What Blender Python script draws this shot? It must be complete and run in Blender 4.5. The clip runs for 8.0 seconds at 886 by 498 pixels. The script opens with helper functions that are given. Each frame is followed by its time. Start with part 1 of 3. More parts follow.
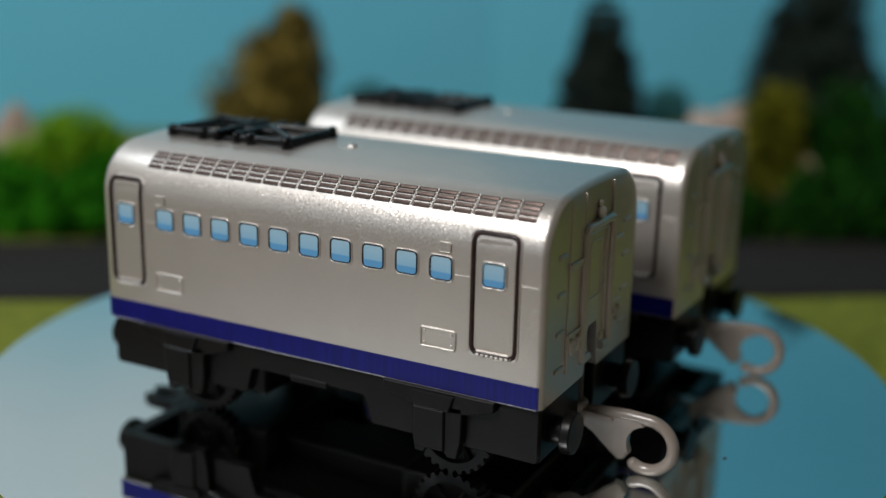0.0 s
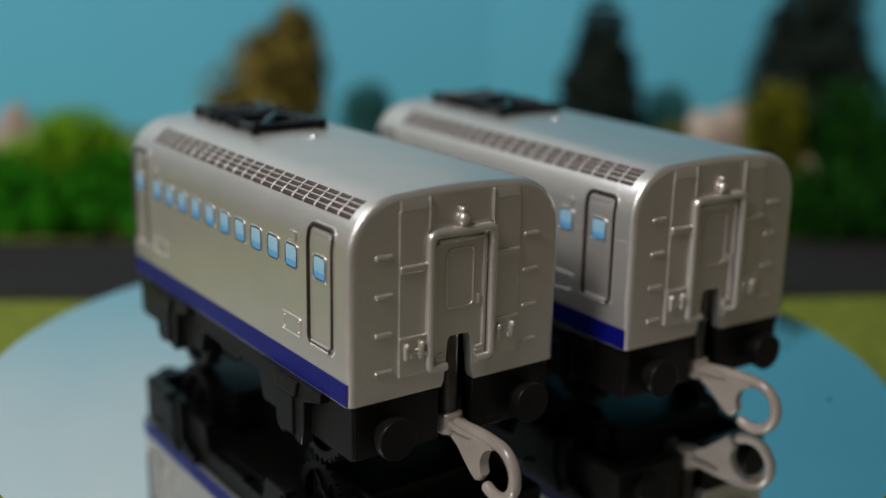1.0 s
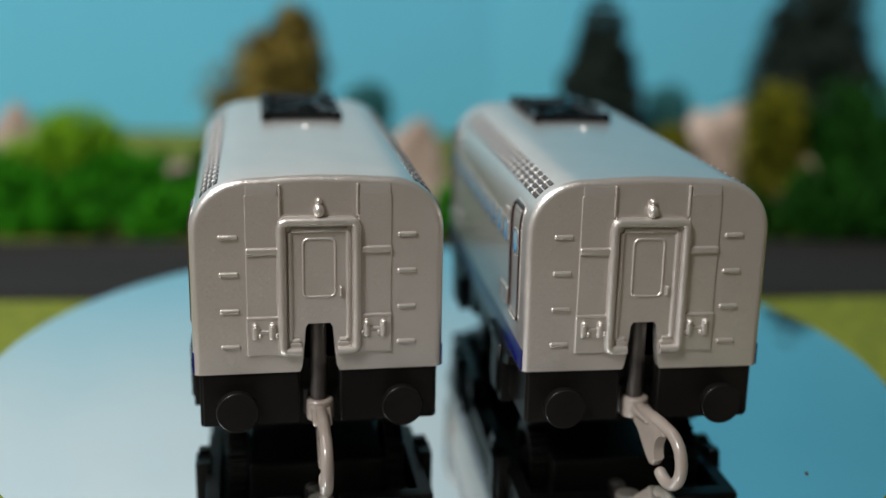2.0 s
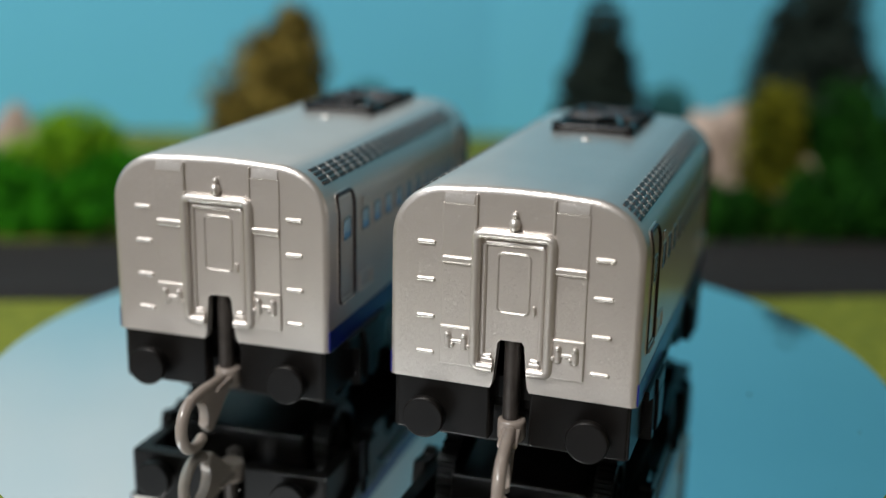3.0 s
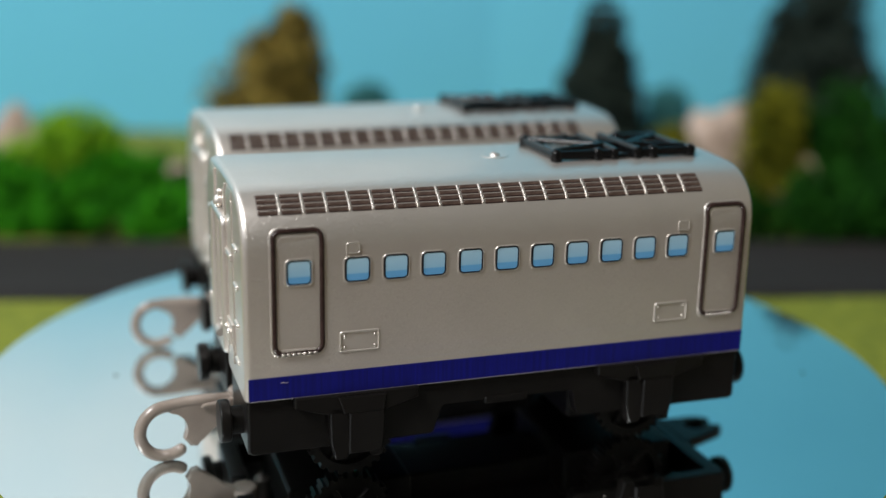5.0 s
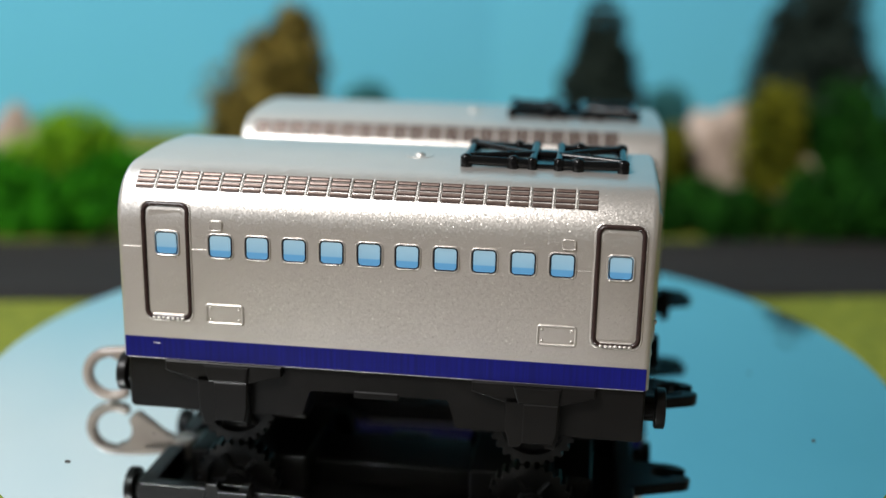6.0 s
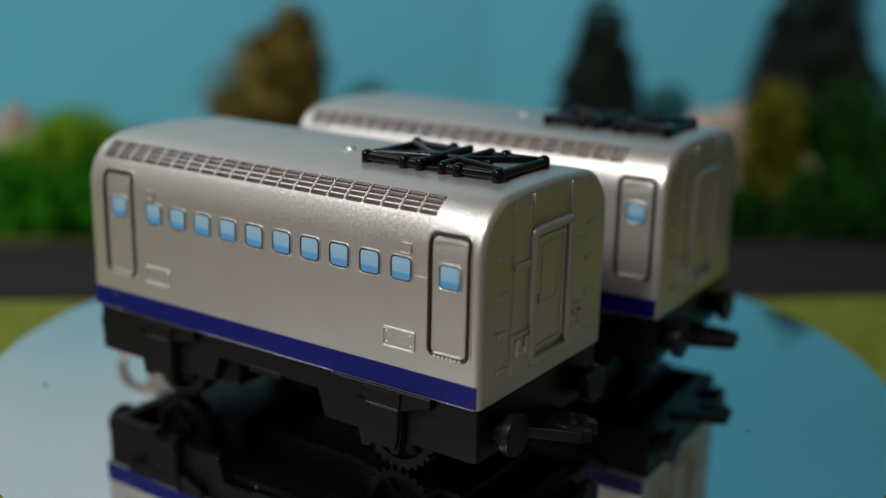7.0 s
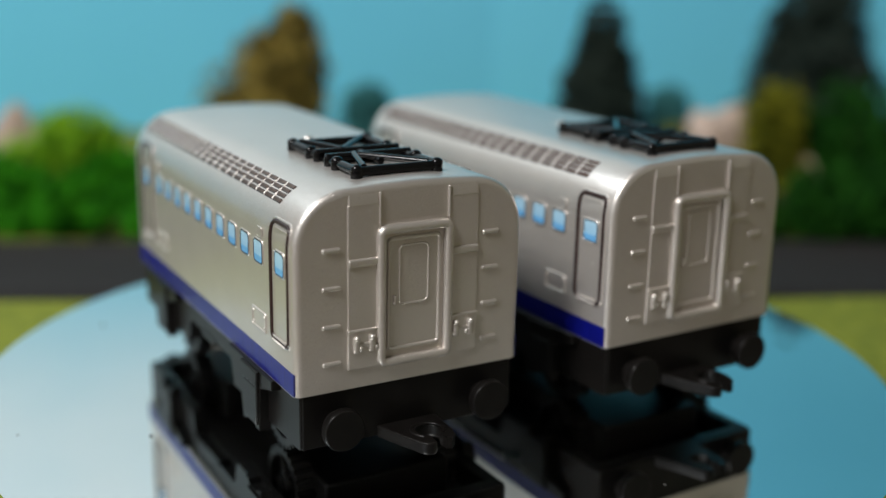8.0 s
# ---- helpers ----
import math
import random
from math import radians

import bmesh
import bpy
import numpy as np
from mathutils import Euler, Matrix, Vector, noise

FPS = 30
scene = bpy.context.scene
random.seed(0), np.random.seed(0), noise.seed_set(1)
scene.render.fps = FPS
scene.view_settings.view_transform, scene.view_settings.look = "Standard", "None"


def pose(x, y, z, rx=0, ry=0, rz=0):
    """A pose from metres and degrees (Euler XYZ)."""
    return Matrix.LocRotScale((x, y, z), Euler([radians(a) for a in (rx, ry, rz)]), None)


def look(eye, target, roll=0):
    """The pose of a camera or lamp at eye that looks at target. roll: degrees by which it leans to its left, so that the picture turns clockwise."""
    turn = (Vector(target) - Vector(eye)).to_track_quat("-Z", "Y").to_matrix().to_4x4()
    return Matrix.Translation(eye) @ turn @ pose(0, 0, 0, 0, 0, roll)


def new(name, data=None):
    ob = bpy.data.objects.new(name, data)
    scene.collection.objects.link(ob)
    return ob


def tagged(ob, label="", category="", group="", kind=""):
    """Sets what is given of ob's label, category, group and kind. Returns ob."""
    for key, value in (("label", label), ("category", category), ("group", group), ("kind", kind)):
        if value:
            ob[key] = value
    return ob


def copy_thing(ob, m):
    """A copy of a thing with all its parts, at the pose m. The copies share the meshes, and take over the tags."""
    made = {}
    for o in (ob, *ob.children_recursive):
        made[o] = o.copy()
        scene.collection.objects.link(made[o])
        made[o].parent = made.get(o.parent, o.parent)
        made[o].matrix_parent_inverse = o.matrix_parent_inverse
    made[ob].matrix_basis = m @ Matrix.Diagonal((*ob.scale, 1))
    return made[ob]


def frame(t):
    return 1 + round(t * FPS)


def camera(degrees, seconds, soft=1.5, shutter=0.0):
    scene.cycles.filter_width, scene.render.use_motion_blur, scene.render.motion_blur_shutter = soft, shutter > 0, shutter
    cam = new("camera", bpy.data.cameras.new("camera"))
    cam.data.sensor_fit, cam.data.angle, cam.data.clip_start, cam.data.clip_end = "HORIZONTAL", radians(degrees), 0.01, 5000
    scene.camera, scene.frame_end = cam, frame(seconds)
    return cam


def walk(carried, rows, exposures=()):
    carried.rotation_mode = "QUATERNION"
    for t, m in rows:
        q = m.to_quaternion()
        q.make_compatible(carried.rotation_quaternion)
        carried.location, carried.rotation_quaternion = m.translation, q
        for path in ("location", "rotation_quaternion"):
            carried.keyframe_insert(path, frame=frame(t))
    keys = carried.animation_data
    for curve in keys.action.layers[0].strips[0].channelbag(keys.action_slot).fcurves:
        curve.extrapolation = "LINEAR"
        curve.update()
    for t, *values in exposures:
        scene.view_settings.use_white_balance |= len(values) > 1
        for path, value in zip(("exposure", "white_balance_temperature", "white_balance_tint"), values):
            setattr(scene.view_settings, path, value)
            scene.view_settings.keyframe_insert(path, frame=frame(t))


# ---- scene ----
cam = camera(42.66, 8.0, soft=1.45)
cam.data.dof.use_dof = True
cam.data.dof.focus_distance = 0.123
cam.data.dof.aperture_fstop = 11.0
EYE = pose(0, -0.15106, 0.05883, 74.518, -1.139, 0.188)
walk(cam, [(0.0, EYE), (8.0, EYE)],
     exposures=[(0.0, -0.95), (0.5, -1.15), (1.0, -0.81), (1.5, -0.35), (3.0, -0.42), (3.5, -0.45), (4.0, -0.52), (5.5, -0.01),
                (6.0, -0.10), (6.5, -0.57), (7.0, -1.02), (7.5, -0.82), (8.0, -0.24)])

# ---- light ----
world = bpy.data.worlds.new("world")
world.use_nodes = True
scene.world = world
wb = world.node_tree.nodes["Background"]
wb.inputs[0].default_value = (0.75, 0.85, 1.0, 1)
wb.inputs[1].default_value = 0.3


def area(name, eye, target, size, watts, colour, shape="DISK", size_y=0.0):
    d = bpy.data.lights.new(name, "AREA")
    d.shape, d.size, d.energy, d.color = shape, size, watts, colour
    if size_y:
        d.size_y = size_y
    ob = new(name, d)
    ob.matrix_world = look(eye, target)
    return ob


LAMP = Vector((-0.27, -0.31, 0.455))
area("desk_lamp_light", LAMP, (0, 0.02, 0), 0.17, 4.9, (0.97, 0.965, 0.96))
# Added fill from the left, so the scene dims toward the right.
area("left_fill_light", (-0.606, 0.12, 0.70), (0, 0.18, 0.05), 0.36, 3.4, (0.84, 0.93, 1.0), "RECTANGLE", 0.27)
# Broad front-left source read from side reflections; its window is added.
area("front_fill_light", (-0.606, -0.62, 0.36), (0, -0.3, 0.2), 0.60, 0.9, (0.86, 0.93, 1.0), "RECTANGLE", 0.50)


# ---- materials ----
def material(name, colour, rough=0.5, metal=0.0, **more):
    m = bpy.data.materials.new(name)
    m.use_nodes = True
    b = m.node_tree.nodes["Principled BSDF"]
    b.inputs["Base Color"].default_value = (*colour, 1)
    b.inputs["Roughness"].default_value = rough
    b.inputs["Metallic"].default_value = metal
    for k, v in more.items():
        b.inputs[k.replace("_", " ")].default_value = v
    return m


def node(m, kind, **values):
    n = m.node_tree.nodes.new(kind)
    for k, v in values.items():
        n.inputs[k.replace("_", " ")].default_value = v
    return n


def wire(m, a, b):
    m.node_tree.links.new(a, b)


def bsdf(m):
    return m.node_tree.nodes["Principled BSDF"]


def ramp(m, source, stops):
    r = m.node_tree.nodes.new("ShaderNodeValToRGB")
    els = r.color_ramp.elements
    while len(els) < len(stops):
        els.new(0.5)
    for e, (p, c) in zip(els, stops):
        e.position, e.color = p, (*c, 1)
    wire(m, source, r.inputs[0])
    return r.outputs[0]


def coords(m, which="Object"):
    return m.node_tree.nodes.new("ShaderNodeTexCoord").outputs[which]


def add_noise(m, scale, stops, detail=4.0, stretch=None, which="Object"):
    """Colour that varies over the surface."""
    n = node(m, "ShaderNodeTexNoise", Scale=scale, Detail=detail)
    c = coords(m, which)
    if stretch:
        mp = node(m, "ShaderNodeMapping", Scale=stretch)
        wire(m, c, mp.inputs[0])
        c = mp.outputs[0]
    wire(m, c, n.inputs["Vector"])
    out = ramp(m, n.outputs["Fac"], stops)
    wire(m, out, bsdf(m).inputs["Base Color"])
    return n


def add_bump(m, scale, strength, distance, detail=3.0, kind="ShaderNodeTexNoise"):
    n = node(m, kind, Scale=scale)
    if kind == "ShaderNodeTexNoise":
        n.inputs["Detail"].default_value = detail
    wire(m, coords(m), n.inputs["Vector"])
    b = node(m, "ShaderNodeBump", Strength=strength, Distance=distance)
    wire(m, n.outputs[0], b.inputs["Height"])
    wire(m, b.outputs[0], bsdf(m).inputs["Normal"])
    return n


def silver_paint(name, colour, rough):
    """Pearly silver paint with fine flakes."""
    m = material(name, colour, rough, 0.76, Coat_Weight=0.35, Coat_Roughness=0.13)
    c = coords(m)
    v = node(m, "ShaderNodeTexVoronoi", Scale=10000.0)
    wire(m, c, v.inputs["Vector"])
    sep = m.node_tree.nodes.new("ShaderNodeVectorMath")
    sep.operation = "SUBTRACT"
    wire(m, v.outputs["Color"], sep.inputs[0])
    sep.inputs[1].default_value = (0.5, 0.5, 0.5)
    pick = node(m, "ShaderNodeTexVoronoi", Scale=8500.0)
    wire(m, c, pick.inputs["Vector"])
    rare = m.node_tree.nodes.new("ShaderNodeSeparateColor")
    wire(m, pick.outputs["Color"], rare.inputs[0])
    amount = node(m, "ShaderNodeMapRange")
    amount.inputs["From Min"].default_value, amount.inputs["From Max"].default_value = 0.90, 0.985
    amount.inputs["To Min"].default_value, amount.inputs["To Max"].default_value = 0.15, 0.48
    wire(m, rare.outputs[0], amount.inputs["Value"])
    mul = m.node_tree.nodes.new("ShaderNodeVectorMath")
    mul.operation = "SCALE"
    wire(m, amount.outputs[0], mul.inputs["Scale"])
    wire(m, sep.outputs[0], mul.inputs[0])
    g = m.node_tree.nodes.new("ShaderNodeNewGeometry")
    add = m.node_tree.nodes.new("ShaderNodeVectorMath")
    add.operation = "ADD"
    wire(m, g.outputs["Normal"], add.inputs[0])
    wire(m, mul.outputs[0], add.inputs[1])
    nrm = m.node_tree.nodes.new("ShaderNodeVectorMath")
    nrm.operation = "NORMALIZE"
    wire(m, add.outputs[0], nrm.inputs[0])
    wire(m, nrm.outputs[0], bsdf(m).inputs["Normal"])
    n = node(m, "ShaderNodeTexNoise", Scale=160.0, Detail=3.0)
    wire(m, c, n.inputs["Vector"])
    k = [x * 0.95 for x in colour]
    wire(m, ramp(m, n.outputs["Fac"], [(0.3, k), (0.7, colour)]), bsdf(m).inputs["Base Color"])
    return m


SILVER = silver_paint("silver_paint", (0.67, 0.617, 0.568), 0.37)
BLUE = material("blue_paint", (0.010, 0.009, 0.14), 0.28, Specular_IOR_Level=0.32)
add_noise(BLUE, 2500.0, [(0.35, (0.002, 0.003, 0.085)), (0.7, (0.004, 0.006, 0.15))], stretch=(1, 1, 0.03))
BROWN = material("brown_line_paint", (0.035, 0.018, 0.017), 0.28, Specular_IOR_Level=0.35)
add_noise(BROWN, 1500.0, [(0.3, (0.018, 0.009, 0.008)), (0.75, (0.042, 0.023, 0.020))])
# dark tone that paints the shade inside the recessed window rims
RIM_SHADE = material("rim_shade_paint", (0.006, 0.008, 0.014), 0.3, Specular_IOR_Level=0.3)
add_noise(RIM_SHADE, 1500.0, [(0.3, (0.004, 0.005, 0.009)), (0.75, (0.010, 0.012, 0.02))])
VENT = material("vent_paint", (0.2, 0.14, 0.12), 0.32, 0.4)
add_noise(VENT, 1200.0, [(0.3, (0.075, 0.047, 0.037)), (0.75, (0.175, 0.12, 0.098))])
BLACK = material("black_plastic", (0.012, 0.011, 0.0105), 0.32, Specular_IOR_Level=0.17)
add_noise(BLACK, 300.0, [(0.3, (0.0046, 0.0040, 0.0036)), (0.75, (0.0076, 0.0066, 0.0060))])
add_bump(BLACK, 2500.0, 0.15, 0.00005)
GLOSS_BLACK = material("glossy_black_plastic", (0.004, 0.004, 0.0042), 0.12, Specular_IOR_Level=0.22)
add_bump(GLOSS_BLACK, 700.0, 0.2, 0.00006)
GREY = material("grey_plastic", (0.40, 0.36, 0.33), 0.24, Coat_Weight=0.2, Subsurface_Weight=0.10, Subsurface_Radius=(0.002, 0.0015, 0.001), Subsurface_Scale=0.5)
add_noise(GREY, 250.0, [(0.3, (0.22, 0.18, 0.152)), (0.7, (0.28, 0.235, 0.20))])
POST = material("dull_steel", (0.22, 0.19, 0.17), 0.4, 0.6)
add_noise(POST, 400.0, [(0.3, (0.05, 0.042, 0.038)), (0.7, (0.085, 0.072, 0.064))])

# window print: pale sky above, a deeper blue below
PANE = material("printed_window_blue", (0.25, 0.5, 0.75), 0.22, Coat_Weight=0.4)
_sep = PANE.node_tree.nodes.new("ShaderNodeSeparateXYZ")
wire(PANE, coords(PANE, "Generated"), _sep.inputs[0])
wire(PANE, ramp(PANE, _sep.outputs["Z"], [(0.0, (0.11, 0.32, 0.58)), (0.30, (0.11, 0.33, 0.58)), (0.36, (0.25, 0.45, 0.61)),
                                           (1.0, (0.34, 0.52, 0.63))]), bsdf(PANE).inputs["Base Color"])

MIRROR = material("mirror", (0.86, 0.90, 0.90), 0.015, 1.0)
add_noise(MIRROR, 60.0, [(0.3, (0.84, 0.885, 0.885)), (0.7, (0.87, 0.905, 0.905))])
DUST = material("dust", (0.05, 0.045, 0.04), 0.9)
WHITE_PLASTIC = material("white_plastic", (0.75, 0.76, 0.76), 0.4)
add_bump(WHITE_PLASTIC, 500.0, 0.1, 0.0001)

GRASS = material("model_grass", (0.20, 0.24, 0.02), 0.9)
add_noise(GRASS, 240.0, [(0.25, (0.10, 0.13, 0.006)), (0.55, (0.18, 0.21, 0.012)), (0.8, (0.26, 0.27, 0.03))], detail=8)
add_bump(GRASS, 900.0, 0.8, 0.0008, 6)
ROAD = material("model_road", (0.045, 0.04, 0.037), 0.9)
add_noise(ROAD, 70.0, [(0.3, (0.0036, 0.0024, 0.0018)), (0.55, (0.0082, 0.0056, 0.0043)), (0.8, (0.023, 0.0163, 0.0130))], detail=7, stretch=(0.12, 1.6, 1))
add_bump(ROAD, 1400.0, 0.7, 0.0005, 5)
ROCK = material("pink_tan_rock", (0.46, 0.35, 0.28), 0.85)
add_noise(ROCK, 70.0, [(0.25, (0.33, 0.24, 0.18)), (0.55, (0.50, 0.38, 0.31)), (0.8, (0.60, 0.48, 0.40))], detail=7)
add_bump(ROCK, 160.0, 0.9, 0.002, 6)
BARK = material("bark", (0.06, 0.04, 0.025), 0.9)
add_noise(BARK, 300.0, [(0.3, (0.04, 0.026, 0.016)), (0.7, (0.09, 0.06, 0.04))], stretch=(1, 1, 0.15))


def leaves(name, dark, light):
    m = material(name, dark, 0.85, Specular_IOR_Level=0.12)
    g = m.node_tree.nodes.new("ShaderNodeNewGeometry")
    n = node(m, "ShaderNodeTexNoise", Scale=170.0, Detail=2.0)
    wire(m, coords(m), n.inputs["Vector"])
    spread = node(m, "ShaderNodeMapRange")
    spread.inputs["From Min"].default_value, spread.inputs["From Max"].default_value = 0.32, 0.68
    wire(m, n.outputs["Fac"], spread.inputs["Value"])
    mean = m.node_tree.nodes.new("ShaderNodeMath")
    mean.operation = "ADD"
    wire(m, g.outputs["Random Per Island"], mean.inputs[0])
    wire(m, spread.outputs[0], mean.inputs[1])
    half = m.node_tree.nodes.new("ShaderNodeMath")
    half.operation = "MULTIPLY"
    half.inputs[1].default_value = 0.5
    wire(m, mean.outputs[0], half.inputs[0])
    wire(m, ramp(m, half.outputs[0], [(0.25, dark), (0.78, light)]), bsdf(m).inputs["Base Color"])
    return m


GREEN = leaves("green_foam_leaves", (0.008, 0.095, 0.002), (0.050, 0.31, 0.008))
DEEP_GREEN = leaves("deep_green_leaves", (0.003, 0.028, 0.002), (0.018, 0.098, 0.007))
LIME = leaves("lime_leaves", (0.09, 0.26, 0.006), (0.28, 0.52, 0.025))
OLIVE = leaves("olive_yellow_leaves", (0.05, 0.062, 0.004), (0.21, 0.20, 0.014))
AUTUMN = leaves("autumn_brown_leaves", (0.018, 0.017, 0.004), (0.42, 0.31, 0.070))
NEEDLE = leaves("dark_needles", (0.008, 0.015, 0.012), (0.046, 0.064, 0.050))
TEAL = leaves("teal_leaves", (0.030, 0.14, 0.14), (0.080, 0.26, 0.26))

def sky_paint(name, high_share, high, deep, pale):
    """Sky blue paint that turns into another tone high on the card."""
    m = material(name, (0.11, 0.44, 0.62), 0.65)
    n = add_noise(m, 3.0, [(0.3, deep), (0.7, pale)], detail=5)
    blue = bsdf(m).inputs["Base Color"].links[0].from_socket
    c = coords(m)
    mottle = node(m, "ShaderNodeTexNoise", Scale=7.0, Detail=6.0)
    wire(m, c, mottle.inputs["Vector"])
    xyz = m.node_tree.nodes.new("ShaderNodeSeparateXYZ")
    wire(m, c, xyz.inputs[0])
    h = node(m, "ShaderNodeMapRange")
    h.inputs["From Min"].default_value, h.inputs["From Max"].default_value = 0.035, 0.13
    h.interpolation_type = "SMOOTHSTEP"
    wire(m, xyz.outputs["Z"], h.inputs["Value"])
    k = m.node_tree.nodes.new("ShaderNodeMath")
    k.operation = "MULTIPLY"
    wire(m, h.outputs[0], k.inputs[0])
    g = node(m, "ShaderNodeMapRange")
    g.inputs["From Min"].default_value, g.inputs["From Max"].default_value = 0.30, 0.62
    g.inputs["To Min"].default_value, g.inputs["To Max"].default_value = high_share * 0.7, high_share
    wire(m, mottle.outputs["Fac"], g.inputs["Value"])
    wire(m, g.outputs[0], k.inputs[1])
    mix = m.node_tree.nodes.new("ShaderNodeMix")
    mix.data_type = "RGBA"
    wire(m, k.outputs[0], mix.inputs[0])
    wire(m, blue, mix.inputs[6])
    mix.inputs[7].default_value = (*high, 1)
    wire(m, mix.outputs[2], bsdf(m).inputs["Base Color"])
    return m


# West card pales high up, to whiten the disc's left reflection.
SKY_W = sky_paint("painted_sky_pale_above", 0.85, (0.74, 0.78, 0.80), (0.125, 0.53, 0.74), (0.155, 0.59, 0.81))
# East base blue lightened against lamp falloff; deeper high up, darkening the disc's right.
SKY_E = sky_paint("painted_sky", 0.7, (0.07, 0.37, 0.56), (0.14, 0.58, 0.80), (0.17, 0.64, 0.86))
WALL = material("cream_wall_paint", (0.60, 0.585, 0.56), 0.85)
add_noise(WALL, 3.0, [(0.3, (0.56, 0.545, 0.52)), (0.7, (0.64, 0.625, 0.60))])
WARM = material("warm_beige_wall_paint", (0.46, 0.41, 0.30), 0.85)
add_noise(WARM, 3.0, [(0.3, (0.43, 0.385, 0.275)), (0.7, (0.48, 0.43, 0.315))])
CEILING = material("cream_ceiling_paint", (0.73, 0.65, 0.55), 0.9)
add_noise(CEILING, 2.0, [(0.3, (0.70, 0.62, 0.52)), (0.7, (0.76, 0.68, 0.58))])
WOOD = material("table_wood", (0.28, 0.17, 0.09), 0.45)
add_noise(WOOD, 14.0, [(0.3, (0.075, 0.05, 0.035)), (0.7, (0.13, 0.09, 0.065))], detail=6, stretch=(0.2, 3, 3))

# ---- building helpers: shapes in millimetres ----
MM = 0.001


def part(name, bm, mat, parent=None, label="", smooth=True, even=True, crease=50):
    """One mesh object from a bmesh in millimetres."""
    bmesh.ops.scale(bm, vec=(MM, MM, MM), verts=bm.verts)
    bmesh.ops.recalc_face_normals(bm, faces=bm.faces)
    me = bpy.data.meshes.new(name)
    bm.to_mesh(me)
    bm.free()
    return mesh_part(name, me, mat, parent, label, smooth, even=even, crease=crease)


def even_normals(me, angle=50):
    """Shading normals led by the larger faces, so that flat faces with rounded edges stay flat."""
    limit = math.cos(radians(angle))
    around = [[] for _ in me.vertices]
    for f in me.polygons:
        for v in f.vertices:
            around[v].append((f.normal.copy(), f.area))
    out = []
    for f in me.polygons:
        for v in f.vertices:
            n = Vector((0, 0, 0))
            for g, a in around[v]:
                if g.dot(f.normal) > limit:
                    n += g * a
            out.append(n.normalized() if n.length > 0 else f.normal)
    me.normals_split_custom_set(out)


def mesh_part(name, me, mat, parent=None, label="", smooth=True, place=None, even=True, crease=50):
    if not me.materials:
        me.materials.append(mat)
        if smooth:
            me.shade_smooth()
            if even:
                even_normals(me, crease)
            else:
                me.set_sharp_from_angle(angle=radians(38))
    ob = new(name, me)
    if parent is not None:
        ob.parent = parent
    if place is not None:
        ob.matrix_basis = place
    if label:
        ob["label"] = label
    return ob


def box(bm, x0, x1, y0, y1, z0, z1, bevel=0.0, segments=2):
    g = bmesh.ops.create_cube(bm, size=1.0)["verts"]
    bmesh.ops.scale(bm, vec=(x1 - x0, y1 - y0, z1 - z0), verts=g)
    bmesh.ops.translate(bm, vec=((x0 + x1) / 2, (y0 + y1) / 2, (z0 + z1) / 2), verts=g)
    if bevel:
        bmesh.ops.bevel(bm, geom=list({e for v in g for e in v.link_edges}), offset=bevel, segments=segments, profile=0.5, affect="EDGES")
    return bm


def prism(bm, outline, axis, a, b, bevel=0.0, segments=2):
    """A flat outline pushed from a to b along an axis. The outline gives the other two axes in order."""
    def place(p, h):
        q = list(p)
        q.insert(axis, h)
        return q
    lo = [bm.verts.new(place(p, a)) for p in outline]
    hi = [bm.verts.new(place(p, b)) for p in outline]
    n = len(outline)
    faces = [bm.faces.new(lo), bm.faces.new(list(reversed(hi)))]
    for i in range(n):
        faces.append(bm.faces.new((lo[i], lo[(i + 1) % n], hi[(i + 1) % n], hi[i])))
    if bevel:
        rim = list(set(faces[0].edges) | set(faces[1].edges))
        bmesh.ops.bevel(bm, geom=rim, offset=bevel, segments=segments, profile=0.5, affect="EDGES")
    return bm


def tube(bm, points, r, closed=False, sides=8):
    """A round bar along points."""
    pts = [Vector(p) for p in points]
    n = len(pts)
    rings = []
    for i, p in enumerate(pts):
        a = pts[i - 1] if (closed or i > 0) else p
        b = pts[(i + 1) % n] if (closed or i < n - 1) else p
        d = (b - a).normalized()
        ref = Vector((0, 0, 1)) if abs(d.z) < 0.9 else Vector((1, 0, 0))
        u = d.cross(ref).normalized()
        v = d.cross(u).normalized()
        rings.append([bm.verts.new(p + (u * math.cos(k * math.tau / sides) + v * math.sin(k * math.tau / sides)) * r) for k in range(sides)])
    last = n if closed else n - 1
    for i in range(last):
        A, B = rings[i], rings[(i + 1) % n]
        # align the seam of the two rings
        s = min(range(sides), key=lambda k: (B[k].co - A[0].co).length)
        for k in range(sides):
            bm.faces.new((A[k], A[(k + 1) % sides], B[(k + 1 + s) % sides], B[(k + s) % sides]))
    if not closed:
        bm.faces.new(rings[0])
        bm.faces.new(rings[-1])
    return bm


def ball(bm, c, r, scale=(1, 1, 1), u=12, v=8):
    g = bmesh.ops.create_uvsphere(bm, u_segments=u, v_segments=v, radius=r)["verts"]
    bmesh.ops.scale(bm, vec=scale, verts=g)
    bmesh.ops.translate(bm, vec=c, verts=g)
    return bm


def drum(bm, axis, c, r, a, b, sides=24, bevel=0.0):
    """A round disc or post from a to b along an axis."""
    out = [(c[0] + r * math.cos(k * math.tau / sides), c[1] + r * math.sin(k * math.tau / sides)) for k in range(sides)]
    return prism(bm, out, axis, a, b, bevel)


